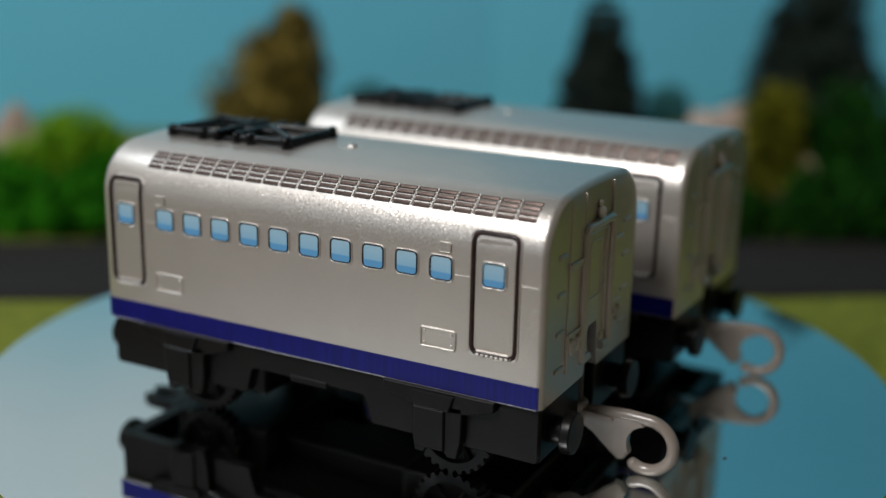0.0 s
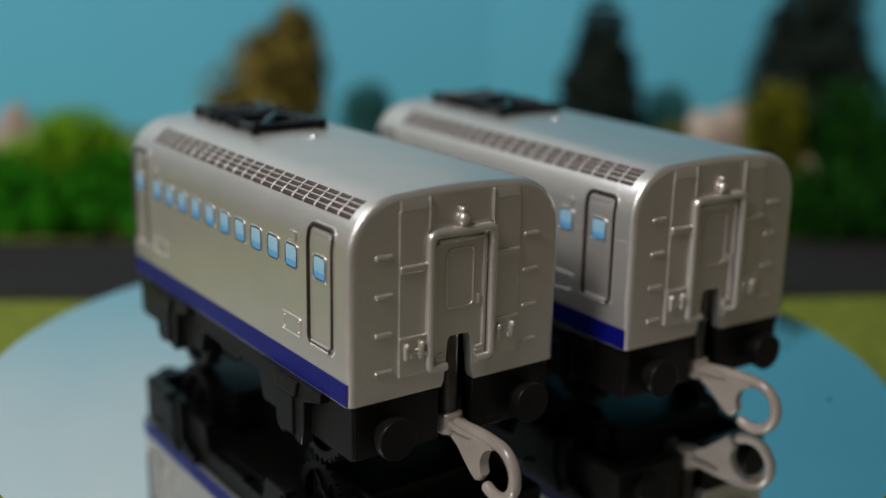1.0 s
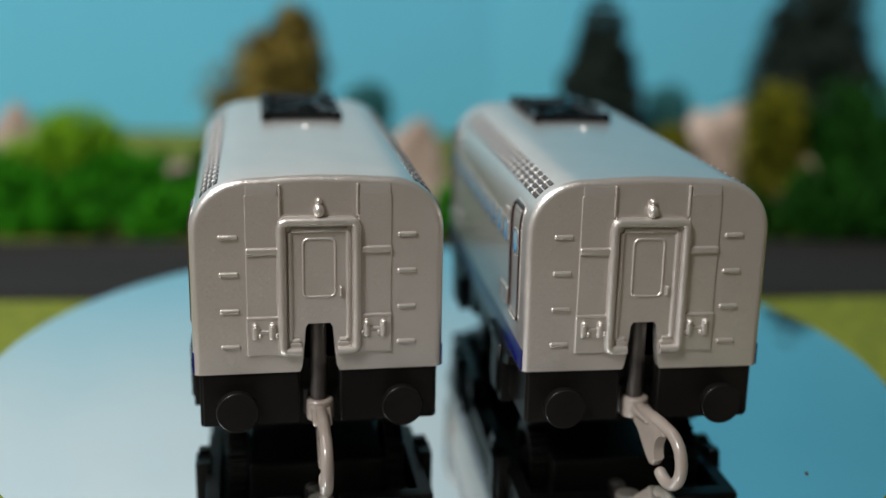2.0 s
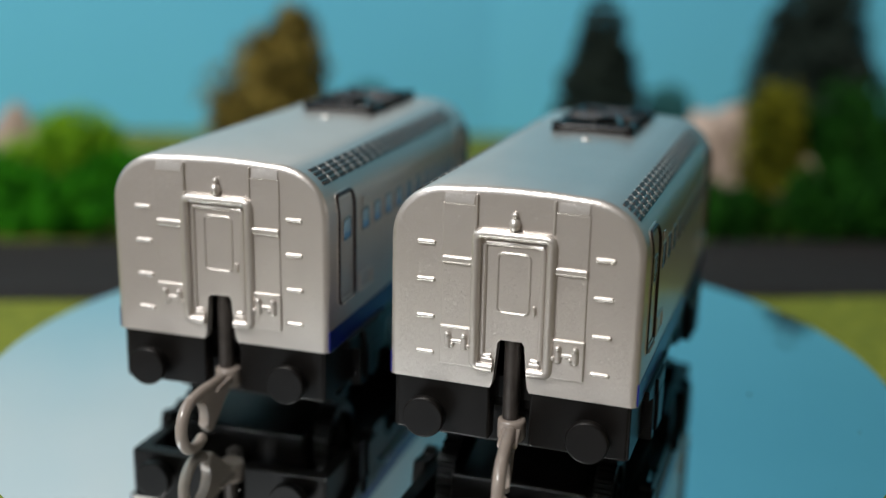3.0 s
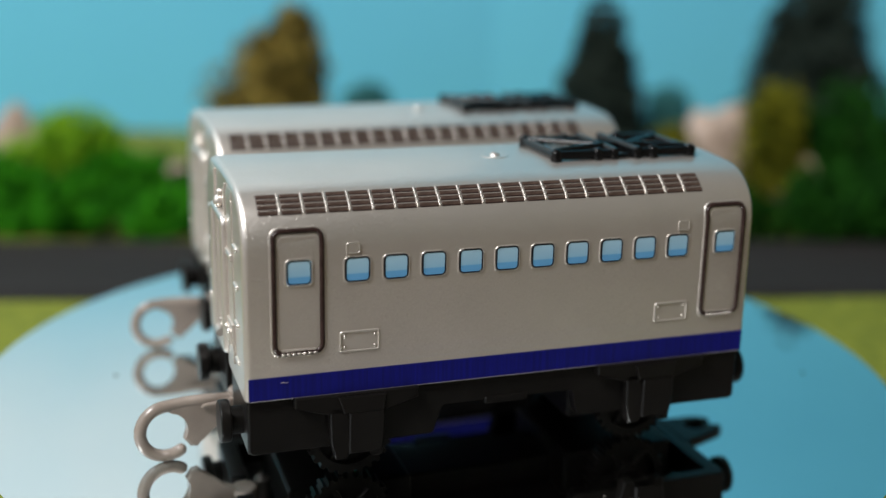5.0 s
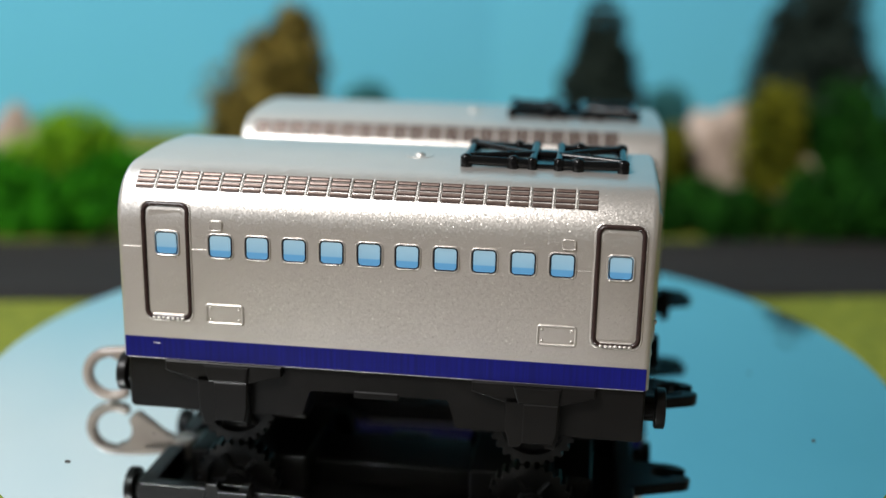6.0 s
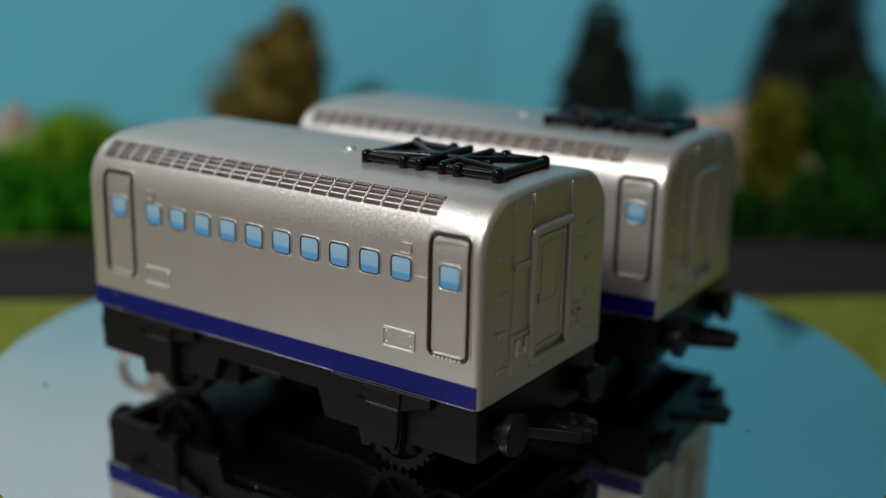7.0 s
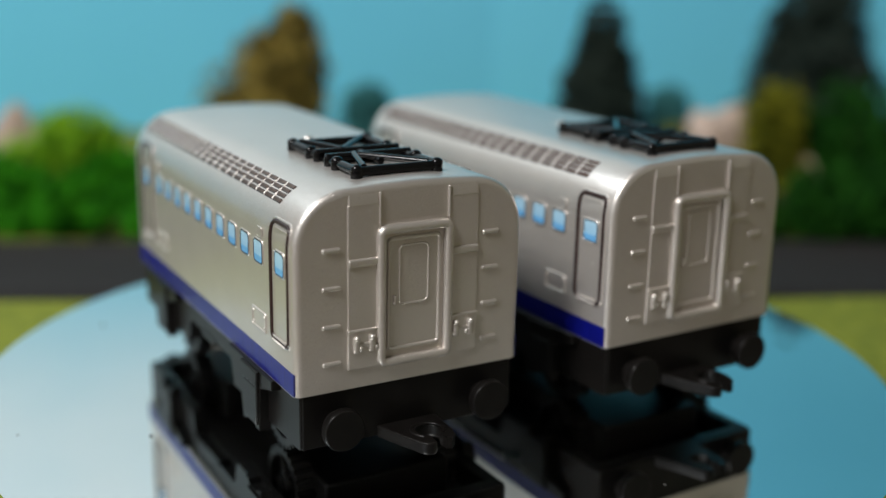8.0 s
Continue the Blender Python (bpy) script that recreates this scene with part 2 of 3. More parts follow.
def rounded(x0, x1, z0, z1, r, n=4):
    """Corner-rounded rectangle outline."""
    pts = []
    for cx, cz, s in ((x1 - r, z1 - r, 0), (x0 + r, z1 - r, 90), (x0 + r, z0 + r, 180), (x1 - r, z0 + r, 270)):
        for k in range(n + 1):
            a = radians(s + 90 * k / n)
            pts.append((cx + r * math.cos(a), cz + r * math.sin(a)))
    return pts


def sample(pts, step):
    """Extra points along the straight stretches of a closed outline."""
    out = []
    for i, p in enumerate(pts):
        q = pts[(i + 1) % len(pts)]
        n = max(1, int(math.dist(p, q) / step))
        out += [(p[0] + (q[0] - p[0]) * k / n, p[1] + (q[1] - p[1]) * k / n) for k in range(n)]
    return out


# ---- room and table ----
def structure(ob, label, category):
    return tagged(ob, label, category, kind="structure")


def slab(name, x0, x1, y0, y1, z0, z1, mat, label, category, bevel=0.0):
    return structure(part(name, box(bmesh.new(), x0, x1, y0, y1, z0, z1, bevel), mat, smooth=False), label, category)


slab("floor", -640, 800, -1040, 1400, -800, -760, WOOD, "brown wooden room floor", "floor")
slab("ceiling", -640, 800, -1040, 1400, 1500, 1540, CEILING, "plain cream painted ceiling", "ceiling")
slab("wall_north", -640, 800, 1360, 1400, -760, 1500, WALL, "plain cream painted room wall", "wall")
# Unseen warm walls, set close to bounce fill onto the cars.
slab("wall_south", -640, 800, -1040, -1000, -760, 1500, WARM, "plain warm beige painted room wall", "wall")
slab("wall_east", 760, 800, -1000, 1360, -760, 1500, WARM, "plain warm beige painted room wall", "wall")
def west_wall():
    """A wall with two window openings, added beside the table for the fill lights."""
    bm = bmesh.new()
    box(bm, -640, -600, -1000, -940, -760, 1500)
    box(bm, -640, -600, -300, -110, -760, 1500)
    box(bm, -640, -600, 350, 1360, -760, 1500)
    box(bm, -640, -600, -110, 350, -760, 540)
    box(bm, -640, -600, -110, 350, 860, 1500)
    box(bm, -640, -600, -940, -300, -760, 90)
    box(bm, -640, -600, -940, -300, 640, 1500)
    ob = structure(part("wall_west", bm, WALL, smooth=False), "plain cream painted room wall with two openings added for fill lights", "wall")
    for i, (y0, y1, z0, z1) in enumerate(((-110, 350, 540, 860), (-940, -300, 90, 640))):
        w = structure(new(f"window_{i + 1}"), "white framed window, unseen, added around a fill light", "window")
        for name, a in (("window_sill", (-650, -585, y0 - 10, y1 + 10, z0 - 10, z0)), ("window_frame", (-632, -608, y0, y1, z0, z0 + 15)),
                        ("window_frame", (-632, -608, y0, y1, z1 - 15, z1)), ("window_frame", (-632, -608, y0, y0 + 15, z0 + 15, z1 - 15)),
                        ("window_frame", (-632, -608, y1 - 15, y1, z0 + 15, z1 - 15))):
            part(name, box(bmesh.new(), *a, 1.5), WHITE_PLASTIC, w)
    return ob


west_wall()
table = tagged(new("table"), "brown wooden table under the model scenery", "table")
table.matrix_basis = pose(0, 0.05, -0.76)
part("tabletop", box(bmesh.new(), -590, 700, -450, 450, 710, 740, 4), WOOD, table)
for sx in (-1, 1):
    for sy in (-1, 1):
        part("leg", box(bmesh.new(), sx * 555 - 25, sx * 555 + 25, sy * 400 - 25, sy * 400 + 25, 0, 710, 3), WOOD, table)

# scenery base, all turned a little against the camera
LIE = pose(0, 0, 0, 0, 0, 4.5)


def base_sheet():
    bm = bmesh.new()
    bmesh.ops.create_grid(bm, x_segments=90, y_segments=80, size=1)
    bmesh.ops.scale(bm, vec=(355, 185, 1), verts=bm.verts)
    bmesh.ops.translate(bm, vec=(0, 105, -12), verts=bm.verts)
    # the mat ends beside the turntable 
    bmesh.ops.delete(bm, geom=[f for f in bm.faces if abs(f.calc_center_median().x) > 68 and f.calc_center_median().y < -14], context="FACES")
    for v in bm.verts:
        v.co.z += 0.5 * noise.noise((v.co.x * 0.06, v.co.y * 0.06, 0))
    top = list(bm.faces)
    ext = bmesh.ops.extrude_face_region(bm, geom=top)
    low = [g for g in ext["geom"] if isinstance(g, bmesh.types.BMVert)]
    for v in low:
        v.co.z = -19.5
    ob = part("ground", bm, GRASS)
    ob.matrix_basis = LIE
    return structure(ob, "yellow-green flocked model grass base", "ground")


base_sheet()


def road_strip():
    bm = bmesh.new()
    bmesh.ops.create_grid(bm, x_segments=120, y_segments=16, size=1)
    bmesh.ops.scale(bm, vec=(335, 22, 1), verts=bm.verts)
    bmesh.ops.translate(bm, vec=(0, 88, -10.8), verts=bm.verts)
    for v in bm.verts:
        v.co.z += 0.25 * noise.noise((v.co.x * 0.15, v.co.y * 0.3, 3)) - (0.9 if abs(v.co.y - 88) > 21.5 else 0)
    ob = part("road", bm, ROAD)
    ob.matrix_basis = LIE
    return structure(ob, "dark grey-brown model road through the grass", "road")


road_strip()


def sky_card(name, x0, x1, mat, place, label):
    ob = part(name, box(bmesh.new(), x0, x1, 0, 3, -12, 420, 0.4), mat, smooth=False)
    ob.matrix_basis = place
    return structure(ob, label, "backdrop")


sky_card("backdrop_west", -420, 0.0, SKY_W, pose(0.0168, 0.262, 0, 0, 0, 1.5), "sky blue painted backdrop card, paled high up for the mirror")
sky_card("backdrop_east", 0.0, 420, SKY_E, pose(0.0168, 0.262, 0, 0, 0, 1.5), "plain sky blue painted backdrop card")


# ---- desk lamp outside the view ----
def desk_lamp():
    lamp = tagged(new("desk_lamp"), "white desk lamp with an open round shade beside the table", "lamp")
    lamp.matrix_basis = pose(-0.42, -0.33, -0.02)
    part("base", drum(bmesh.new(), 2, (0, 0), 70, 0, 14, 32, 3), WHITE_PLASTIC, lamp)
    tip = (LAMP - Vector((-0.42, -0.33, -0.02))) * 1000
    part("arm", tube(bmesh.new(), [(0, 0, 10), (0, 0, 500), (40, 0, 880), (tip.x, tip.y, tip.z + 90)], 8), WHITE_PLASTIC, lamp)
    bm = bmesh.new()
    rings = []
    for r, h in ((96, 2), (93, 34), (66, 74), (22, 96), (20, 93), (63, 71), (90, 33), (93, 2)):
        rings.append([bm.verts.new((r * math.cos(k * math.tau / 32), r * math.sin(k * math.tau / 32), h)) for k in range(32)])
    for a, b in zip(rings, rings[1:] + rings[:1]):
        for k in range(32):
            bm.faces.new((a[k], a[(k + 1) % 32], b[(k + 1) % 32], b[k]))
    shade = part("shade", bm, WHITE_PLASTIC, lamp)
    aim = look(LAMP, (0, 0.02, 0)).to_3x3().to_4x4()
    shade.matrix_basis = Matrix.Translation(tip * MM) @ aim
    return lamp


desk_lamp()


# ---- turntable ----
def make_turntable():
    t = tagged(new("turntable"), "round mirror-topped display turntable, turning slowly", "turntable")
    part("mirror_disc", drum(bmesh.new(), 2, (0, 0), 62.1, -2.0, 0.0, 160, 0.25), MIRROR, t, "clear silver mirror disc")
    part("base", drum(bmesh.new(), 2, (0, 0), 58, -11.4, -2.0, 96, 0.6), WHITE_PLASTIC, t, "white plastic base")
    rnd = random.Random(5)
    for k in range(7):
        a, r = rnd.uniform(0, math.tau), rnd.uniform(40, 58)
        bm = bmesh.new()
        s = rnd.uniform(0.10, 0.22)
        ball(bm, (r * math.cos(a), r * math.sin(a), s * 0.4), s, (rnd.uniform(1, 2), 1, 0.5), 7, 5)
        part("dust_speck", bm, DUST, t)
    return t


turntable = make_turntable()

# ---- toy railcar ----
HW, ZB, ZS, ZT = 13.88, 11.4, 27.2, 33.8        # half width, body bottom, shoulder start, roof top
YS, BOW = 7.2, 2.1                               # where the flat roof begins, roundness of the shoulder
HL = 29.85                                       # half length


def half_width(z):
    """Half width of the body at a height."""
    if z <= ZS:
        return HW
    k = min(1.0, (z - ZS) / (ZT - 0.3 - ZS))
    return YS + (HW - YS) * (1 - k ** BOW) ** (1 / BOW)


def profile():
    """Body outline from one bottom edge over the roof to the other, as (y, z)."""
    right = [(HW, ZB), (HW, ZB + 3), (HW, 20), (HW, ZS)]
    for k in range(1, 13):
        a = radians(90 * k / 12)
        right.append((YS + (HW - YS) * math.cos(a) ** (2 / BOW), ZS + (ZT - 0.3 - ZS) * math.sin(a) ** (2 / BOW)))
    right.append((3.6, ZT - 0.08))
    return right + [(0, ZT)] + [(-y, z) for y, z in reversed(right)]


def body_shell():
    bm = bmesh.new()
    pr = profile()
    n = len(pr)
    sections = []
    R = 0.75
    steps = [(HL - R + R * math.sin(radians(a)), R * (1 - math.cos(radians(a)))) for a in (90, 70, 45, 22, 0)]
    steps.insert(0, (HL, R + 0.15))

    def ring(x, inset):
        out = []
        for i, (y, z) in enumerate(pr):
            a = Vector(pr[max(0, i - 1)])
            b = Vector(pr[min(n - 1, i + 1)])
            d = (b - a).normalized()
            out.append(bm.verts.new((x, y - d.y * inset, z + d.x * inset)))
        return out
    for x, inset in steps:
        sections.append(ring(x, inset))
    for x in (22, 15, 8, 0, -8, -15, -22):
        sections.append(ring(x, 0))
    for x, inset in reversed(steps):
        sections.append(ring(-x, inset))
    for a, b in zip(sections, sections[1:]):
        for i in range(n - 1):
            bm.faces.new((a[i], a[i + 1], b[i + 1], b[i]))
    bm.faces.new(sections[0])
    # the ring end has a notch for the coupler
    notch = [(-2.2, ZB), (-1.95, 12.0), (-1.8, 13.2), (-1.5, 16.6), (-1.2, 17.05), (1.2, 17.05), (1.5, 16.6), (1.8, 13.2), (1.95, 12.0), (2.2, ZB)]
    cut = [bm.verts.new((-HL, y, z)) for y, z in notch]
    bm.faces.new(sections[-1] + cut)
    deep = [bm.verts.new((-HL + 1.3, y, z)) for y, z in notch]
    for i in range(len(cut) - 1):
        bm.faces.new((cut[i], cut[i + 1], deep[i + 1], deep[i]))
    # inner wall, so that the shell has a thickness
    inner = [[bm.verts.new((x, y * (HW - 1.0) / HW, ZB + (z - ZB) * (ZT - 1.2 - ZB) / (ZT - ZB))) for y, z in pr] for x in (HL - 1.3, -HL + 1.3)]
    for i in range(n - 1):
        bm.faces.new((inner[0][i], inner[0][i + 1], inner[1][i + 1], inner[1][i]))
    bm.faces.new(inner[0])
    bm.faces.new(inner[1] + deep)
    for k, (a, b) in enumerate(((0, 0), (n - 1, n - 1))):
        bm.faces.new([s_[a] for s_ in sections[1:-1]] + [inner[1][a], inner[0][a]])
    bmesh.ops.recalc_face_normals(bm, faces=bm.faces)
    return bm


def on_side(side, x, z, out=0.0):
    """A place on the long side, lifted by out along the normal."""
    y = half_width(z)
    dz = 0.02
    slope = (half_width(z + dz) - half_width(z - dz)) / (2 * dz)
    nrm = Vector((0, 1, -slope)).normalized()
    return Vector((x, side * (y + nrm.y * out), z + nrm.z * out))


def side_frame(side, x0, x1, z0, z1, r, thick, out=0.0, step=0.8):
    pts = sample(rounded(x0, x1, z0, z1, r, 3), step)
    return tube(bmesh.new(), [on_side(side, x, z, out) for x, z in pts], thick, True, 8)


def side_patch(side, x0, x1, z0, z1, out, back=-0.3, r=0.35):
    """A plate with rounded corners lying on the long side."""
    bm = bmesh.new()
    ol = rounded(x0, x1, z0, z1, r, 3)
    f = [bm.verts.new(on_side(side, x, z, out)) for x, z in ol]
    b = [bm.verts.new(on_side(side, x, z, back)) for x, z in ol]
    bm.faces.new(f)
    bm.faces.new(list(reversed(b)))
    for i in range(len(f)):
        j = (i + 1) % len(f)
        bm.faces.new((f[i], b[i], b[j], f[j]))
    return bm


WINDOW_X = [-19.2 + 4.19 * k for k in range(10)]
VENT_Z = [31.22, 31.72, 32.17, 32.56]


def railcar_side(car, side):
    # thin bar added to give the rounded lower edge its glint
    part("lower_lip", tube(bmesh.new(), [(x, side * (HW - 0.02), ZB + 0.03) for x in (-29.3, -10.0, 10.0, 29.3)], 0.08), SILVER, car)
    part("side_stripe", side_patch(side, -29.5, 29.5, ZB + 0.05, 13.95, 0.05, -0.2, 0.1), BLUE, car, "deep blue painted stripe")
    for x0, x1, wx in ((-26.65, -21.6, -25.35), (23.55, 28.35, 24.7)):
        door = part("door", side_frame(side, x0, x1, 16.45, 29.5, 0.8, 0.28, 0.0), BROWN, car, "door outlined by a dark brown ridge")
        part("door_edge", side_frame(side, x0 - 0.3, x1 + 0.3, 16.15, 29.8, 0.9, 0.15, -0.03), SILVER, door)
        part("door_panel", side_patch(side, x0 + 0.55, x1 - 0.55, 17.1, 28.9, 0.04, -0.3, 0.4), SILVER, door)
        part("door_window", side_patch(side, wx, wx + 2.65, 23.85, 26.5, 0.10, -0.3, 0.45), PANE, door, "printed light blue pane")
        part("window_rim", side_frame(side, wx - 0.08, wx + 2.73, 23.77, 26.58, 0.5, 0.11, 0.04), SILVER, door)
        part("rim_shade_line", side_frame(side, wx + 0.11, wx + 2.54, 23.93, 26.42, 0.45, 0.09, 0.06), RIM_SHADE, door, "thin dark line painting the shade inside the window rim")
        sill = bmesh.new()
        for k in range(7):
            ball(sill, on_side(side, x0 + 0.85 + k * (x1 - x0 - 1.7) / 6, 16.42, 0.26), 0.19, (1.3, 0.9, 0.8), 8, 6)
        tube(sill, [on_side(side, x0 + 0.7, 16.78, 0.12), on_side(side, x1 - 0.7, 16.78, 0.12)], 0.12)
        part("door_step", sill, SILVER, door)
    for x in WINDOW_X:
        w = part("window", side_frame(side, x - 0.09, x + 2.81, 23.70, 26.50, 0.55, 0.085, 0.04), SILVER, car, "raised silver window rim")
        part("window_pane", side_patch(side, x + 0.05, x + 2.67, 23.8, 26.4, 0.09, -0.3, 0.45), PANE, w, "printed two-tone blue pane")
        # shade at the pane's edge, drawn as a dark line
        part("rim_shade_line", side_frame(side, x + 0.1, x + 2.62, 23.83, 26.37, 0.45, 0.09, 0.06), RIM_SHADE, w, "thin dark line painting the shade inside the window rim")
    for x0 in (-18.95, 19.85):
        p = part("marker_light", side_patch(side, x0, x0 + 1.3, 26.9, 27.95, 0.16, -0.3, 0.2), SILVER, car)
        part("marker_rim", side_frame(side, x0, x0 + 1.3, 26.9, 27.95, 0.2, 0.08, 0.12), SILVER, p)
    for x0, x1 in ((-19.7, -15.5), (17.55, 21.65)):
        p = part("side_plate", side_frame(side, x0, x1, 16.1, 18.25, 0.25, 0.14, 0.02), SILVER, car)
        rivets = bmesh.new()
        for x in (x0 + 0.45, x1 - 0.45):
            for z in (16.55, 17.8):
                ball(rivets, on_side(side, x, z, 0.0), 0.17, u=8, v=6)
        part("rivet", rivets, SILVER, p)
    # moulding seam half way up
    for x0, x1 in ((-29.0, -27.1), (-21.2, -19.4), (21.5, 23.1)):
        part("mould_seam", tube(bmesh.new(), [on_side(side, x0, 24.6, -0.03), on_side(side, x1, 24.6, -0.03)], 0.06), SILVER, car)
    # roof-shoulder vents: rows of dark slots with silver ribs
    slot = bmesh.new()
    prism(slot, [(-0.24, -0.17), (0.05, -0.15), (0.16, 0.06), (0.15, 0.18), (-0.24, 0.22)], 0, -1.0, 1.0, 0.05, 1)
    first = part("vent_slot", slot, VENT, car)
    me = first.data
    rib = bmesh.new()
    box(rib, -0.12, 0.12, -0.35, 0.04, -1.28, 1.28, 0.05, 1)
    for z in (-0.66, 0.0, 0.66):
        ball(rib, (0, 0.03, z), 0.17, (0.9, 0.7, 1), 8, 6)
    rib_ob = part("vent_rib", rib, SILVER, car)
    # brown backing boxes put the shade between the slats into colour
    gaps = bmesh.new()
    k = 0
    for c in range(21):
        x = -26.85 + 2.456 * c
        for z in VENT_Z:
            p = on_side(side, x, z, 0.0)
            q = on_side(side, x, z, 1.0) - p
            tilt = math.degrees(math.atan2(q.z, abs(q.y)))
            m = Matrix.Translation(p * MM) @ pose(0, 0, 0, 0, 0, 0 if side > 0 else 180) @ pose(0, 0, 0, tilt)
            before = set(gaps.verts)
            box(gaps, -1.04, 1.04, -0.3, 0.035, -0.275, 0.27)
            m_mm = Matrix.Translation(p) @ m.to_3x3().to_4x4()
            bmesh.ops.transform(gaps, matrix=m_mm, verts=[v for v in gaps.verts if v not in before])
            if k == 0:
                first.matrix_basis = m
            else:
                mesh_part("vent_slot", me, VENT, car, place=m)
            k += 1
        if c < 20:
            p = on_side(side, x + 1.228, 32.0, 0.0)
            q = on_side(side, x + 1.228, 32.0, 1.0) - p
            m = Matrix.Translation(p * MM) @ pose(0, 0, 0, 0, 0, 0 if side > 0 else 180) @ pose(0, 0, 0, math.degrees(math.atan2(q.z, abs(q.y))))
            if c == 0:
                rib_ob.matrix_basis = m
            else:
                mesh_part("vent_rib", rib_ob.data, SILVER, car, place=m)
    part("vent_gap_shade", gaps, BROWN, car, "dark brown backing painting the shade between the vent slats", smooth=False)


def railcar_end(car, s):
    """End wall details; s is -1 at the ring end, 1 at the hook end."""
    X = HL * s

    def bx(bm, y0, y1, z0, z1, out, bevel=0.15):
        a, b = sorted((X - 0.4 * s, X + out * s))
        return box(bm, a, b, y0, y1, z0, z1, bevel)
    ring_end = s < 0
    OFF = -0.05 if ring_end else 0.1            # the end door's middle
    z0 = 13.85
    r = 0.55
    if ring_end:
        path = [(1.95, z0), (3.6, z0)] + [(4.1 - 0.5 + 0.5 * math.sin(radians(a)), z0 + 0.5 - 0.5 * math.cos(radians(a))) for a in (30, 60, 90)]
        path += [(4.1, 18), (4.1, 24), (4.1, 28.1), (3.95, 28.55), (3.5, 28.75), (0, 28.75)]
        full = path + [(-y, z) for y, z in reversed(path[:-1])]
        frame_mesh = tube(bmesh.new(), [(X + 0.28 * s, y + OFF, z) for y, z in full], r)
    else:
        frame_mesh = tube(bmesh.new(), [(X + 0.28 * s, y + OFF, z) for y, z in sample(rounded(-4.1, 4.1, z0, 28.75, 0.55, 3), 3)], r, True)
    door = part("end_door", frame_mesh, SILVER, car, "raised silver end door surround")
    if ring_end:
        inner = [(2.2, 15.1), (3.0, 15.1), (3.2, 15.3), (3.2, 27.5), (3.0, 27.75), (0, 27.75)]
        full = inner + [(-y, z) for y, z in reversed(inner[:-1])]
        part("inner_frame", tube(bmesh.new(), [(X, y + OFF, z) for y, z in full], 0.3), SILVER, door)
        for q in (-1, 1):
            ya, yb = sorted((OFF + q * 1.95, OFF + q * 3.3))
            part("door_foot", bx(bmesh.new(), ya, yb, 13.5, 14.9, 0.3, 0.15), SILVER, door)
    else:
        part("inner_frame", tube(bmesh.new(), [(X, y + OFF, z) for y, z in rounded(-3.1, 3.1, 15.2, 27.6, 0.4, 3)], 0.25, True), SILVER, door)
    part("door_pane", tube(bmesh.new(), [(X, y + OFF, z) for y, z in sample(rounded(-1.75, 1.75, 20.15, 26.75, 0.6, 4), 2)], 0.15, True), SILVER, door)
    part("door_handle", bx(bmesh.new(), OFF - 2.55, OFF - 2.2, 20.2, 21.3, 0.35, 0.12), SILVER, door)
    # lamp over the door at the ring end
    if ring_end:
        lamp = part("tail_lamp", ball(bmesh.new(), (X + 0.3 * s, OFF, 29.95), 0.72, (0.9, 0.85, 1.05), 16, 10), SILVER, car)
        part("lamp_cap", ball(bmesh.new(), (X + 0.22 * s, OFF, 30.95), 0.36, (1, 1, 1.1), 10, 8), SILVER, lamp)
    for q in (-1, 1):
        ys = sorted((OFF + q * 4.3, OFF + q * 7.95))
        p = part("end_panel", bx(bmesh.new(), ys[0], ys[1], 18.0, 31.7, 0.16, 0.12), SILVER, car)
        part("panel_band", bx(bmesh.new(), ys[0], ys[1], 25.05, 25.9, 0.46, 0.22), SILVER, p)
        cap = [(X - 0.4 * s, 31.55), (X + 0.16 * s, 31.55), (X + 0.22 * s, 31.75), (X + 0.04 * s, 32.75), (X - 0.4 * s, 32.75)]
        part("panel_top", prism(bmesh.new(), cap, 1, ys[0] + 0.15, ys[1] - 0.15, 0.08, 2), SILVER, p)
        lower = part("lower_panel", bx(bmesh.new(), ys[0] - 0.05, ys[1] + 0.05, 13.55, 18.05, 0.30, 0.15), SILVER, car)
        part("panel_lip", bx(bmesh.new(), ys[0] - 0.05, ys[1] + 0.05, 17.75, 18.1, 0.42, 0.12), SILVER, lower)
        for y in (ys[0] + 0.9, ys[1] - 0.9):
            lug = bx(bmesh.new(), y - 0.4, y + 0.4, 15.4, 17.3, 0.62, 0.28)
            ball(lug, (X + 0.5 * s, y, 17.1), 0.34, (1, 1, 1), 10, 8)
            ball(lug, (X + 0.42 * s, y - q * 0.5, 15.9), 0.26, (0.9, 0.9, 1.2), 10, 8)
            part("lug", lug, SILVER, lower)
        part("lug_bar", bx(bmesh.new(), ys[0] + 0.9, ys[1] - 0.9, 16.05, 16.6, 0.46, 0.2), SILVER, lower)
        part("panel_line", bx(bmesh.new(), OFF + q * 4.2 - 0.13, OFF + q * 4.2 + 0.13, 29.3, 32.85, 0.3, 0.1), SILVER, p)
        for z in (14.6, 18.75, 22.95, 27.1):
            ya, yb = sorted((q * 8.65, q * 10.8))
            part("rung", bx(bmesh.new(), ya, yb, z - 0.27, z + 0.27, 0.27, 0.2), SILVER, car)


def wheel_outline(r, teeth):
    out = []
    for k in range(teeth):
        for a, q in ((0.0, r - 0.45), (0.28, r - 0.4), (0.42, r), (0.78, r), (0.92, r - 0.4)):
            t = (k + a) * math.tau / teeth
            out.append((q * math.cos(t), q * math.sin(t)))
    return out


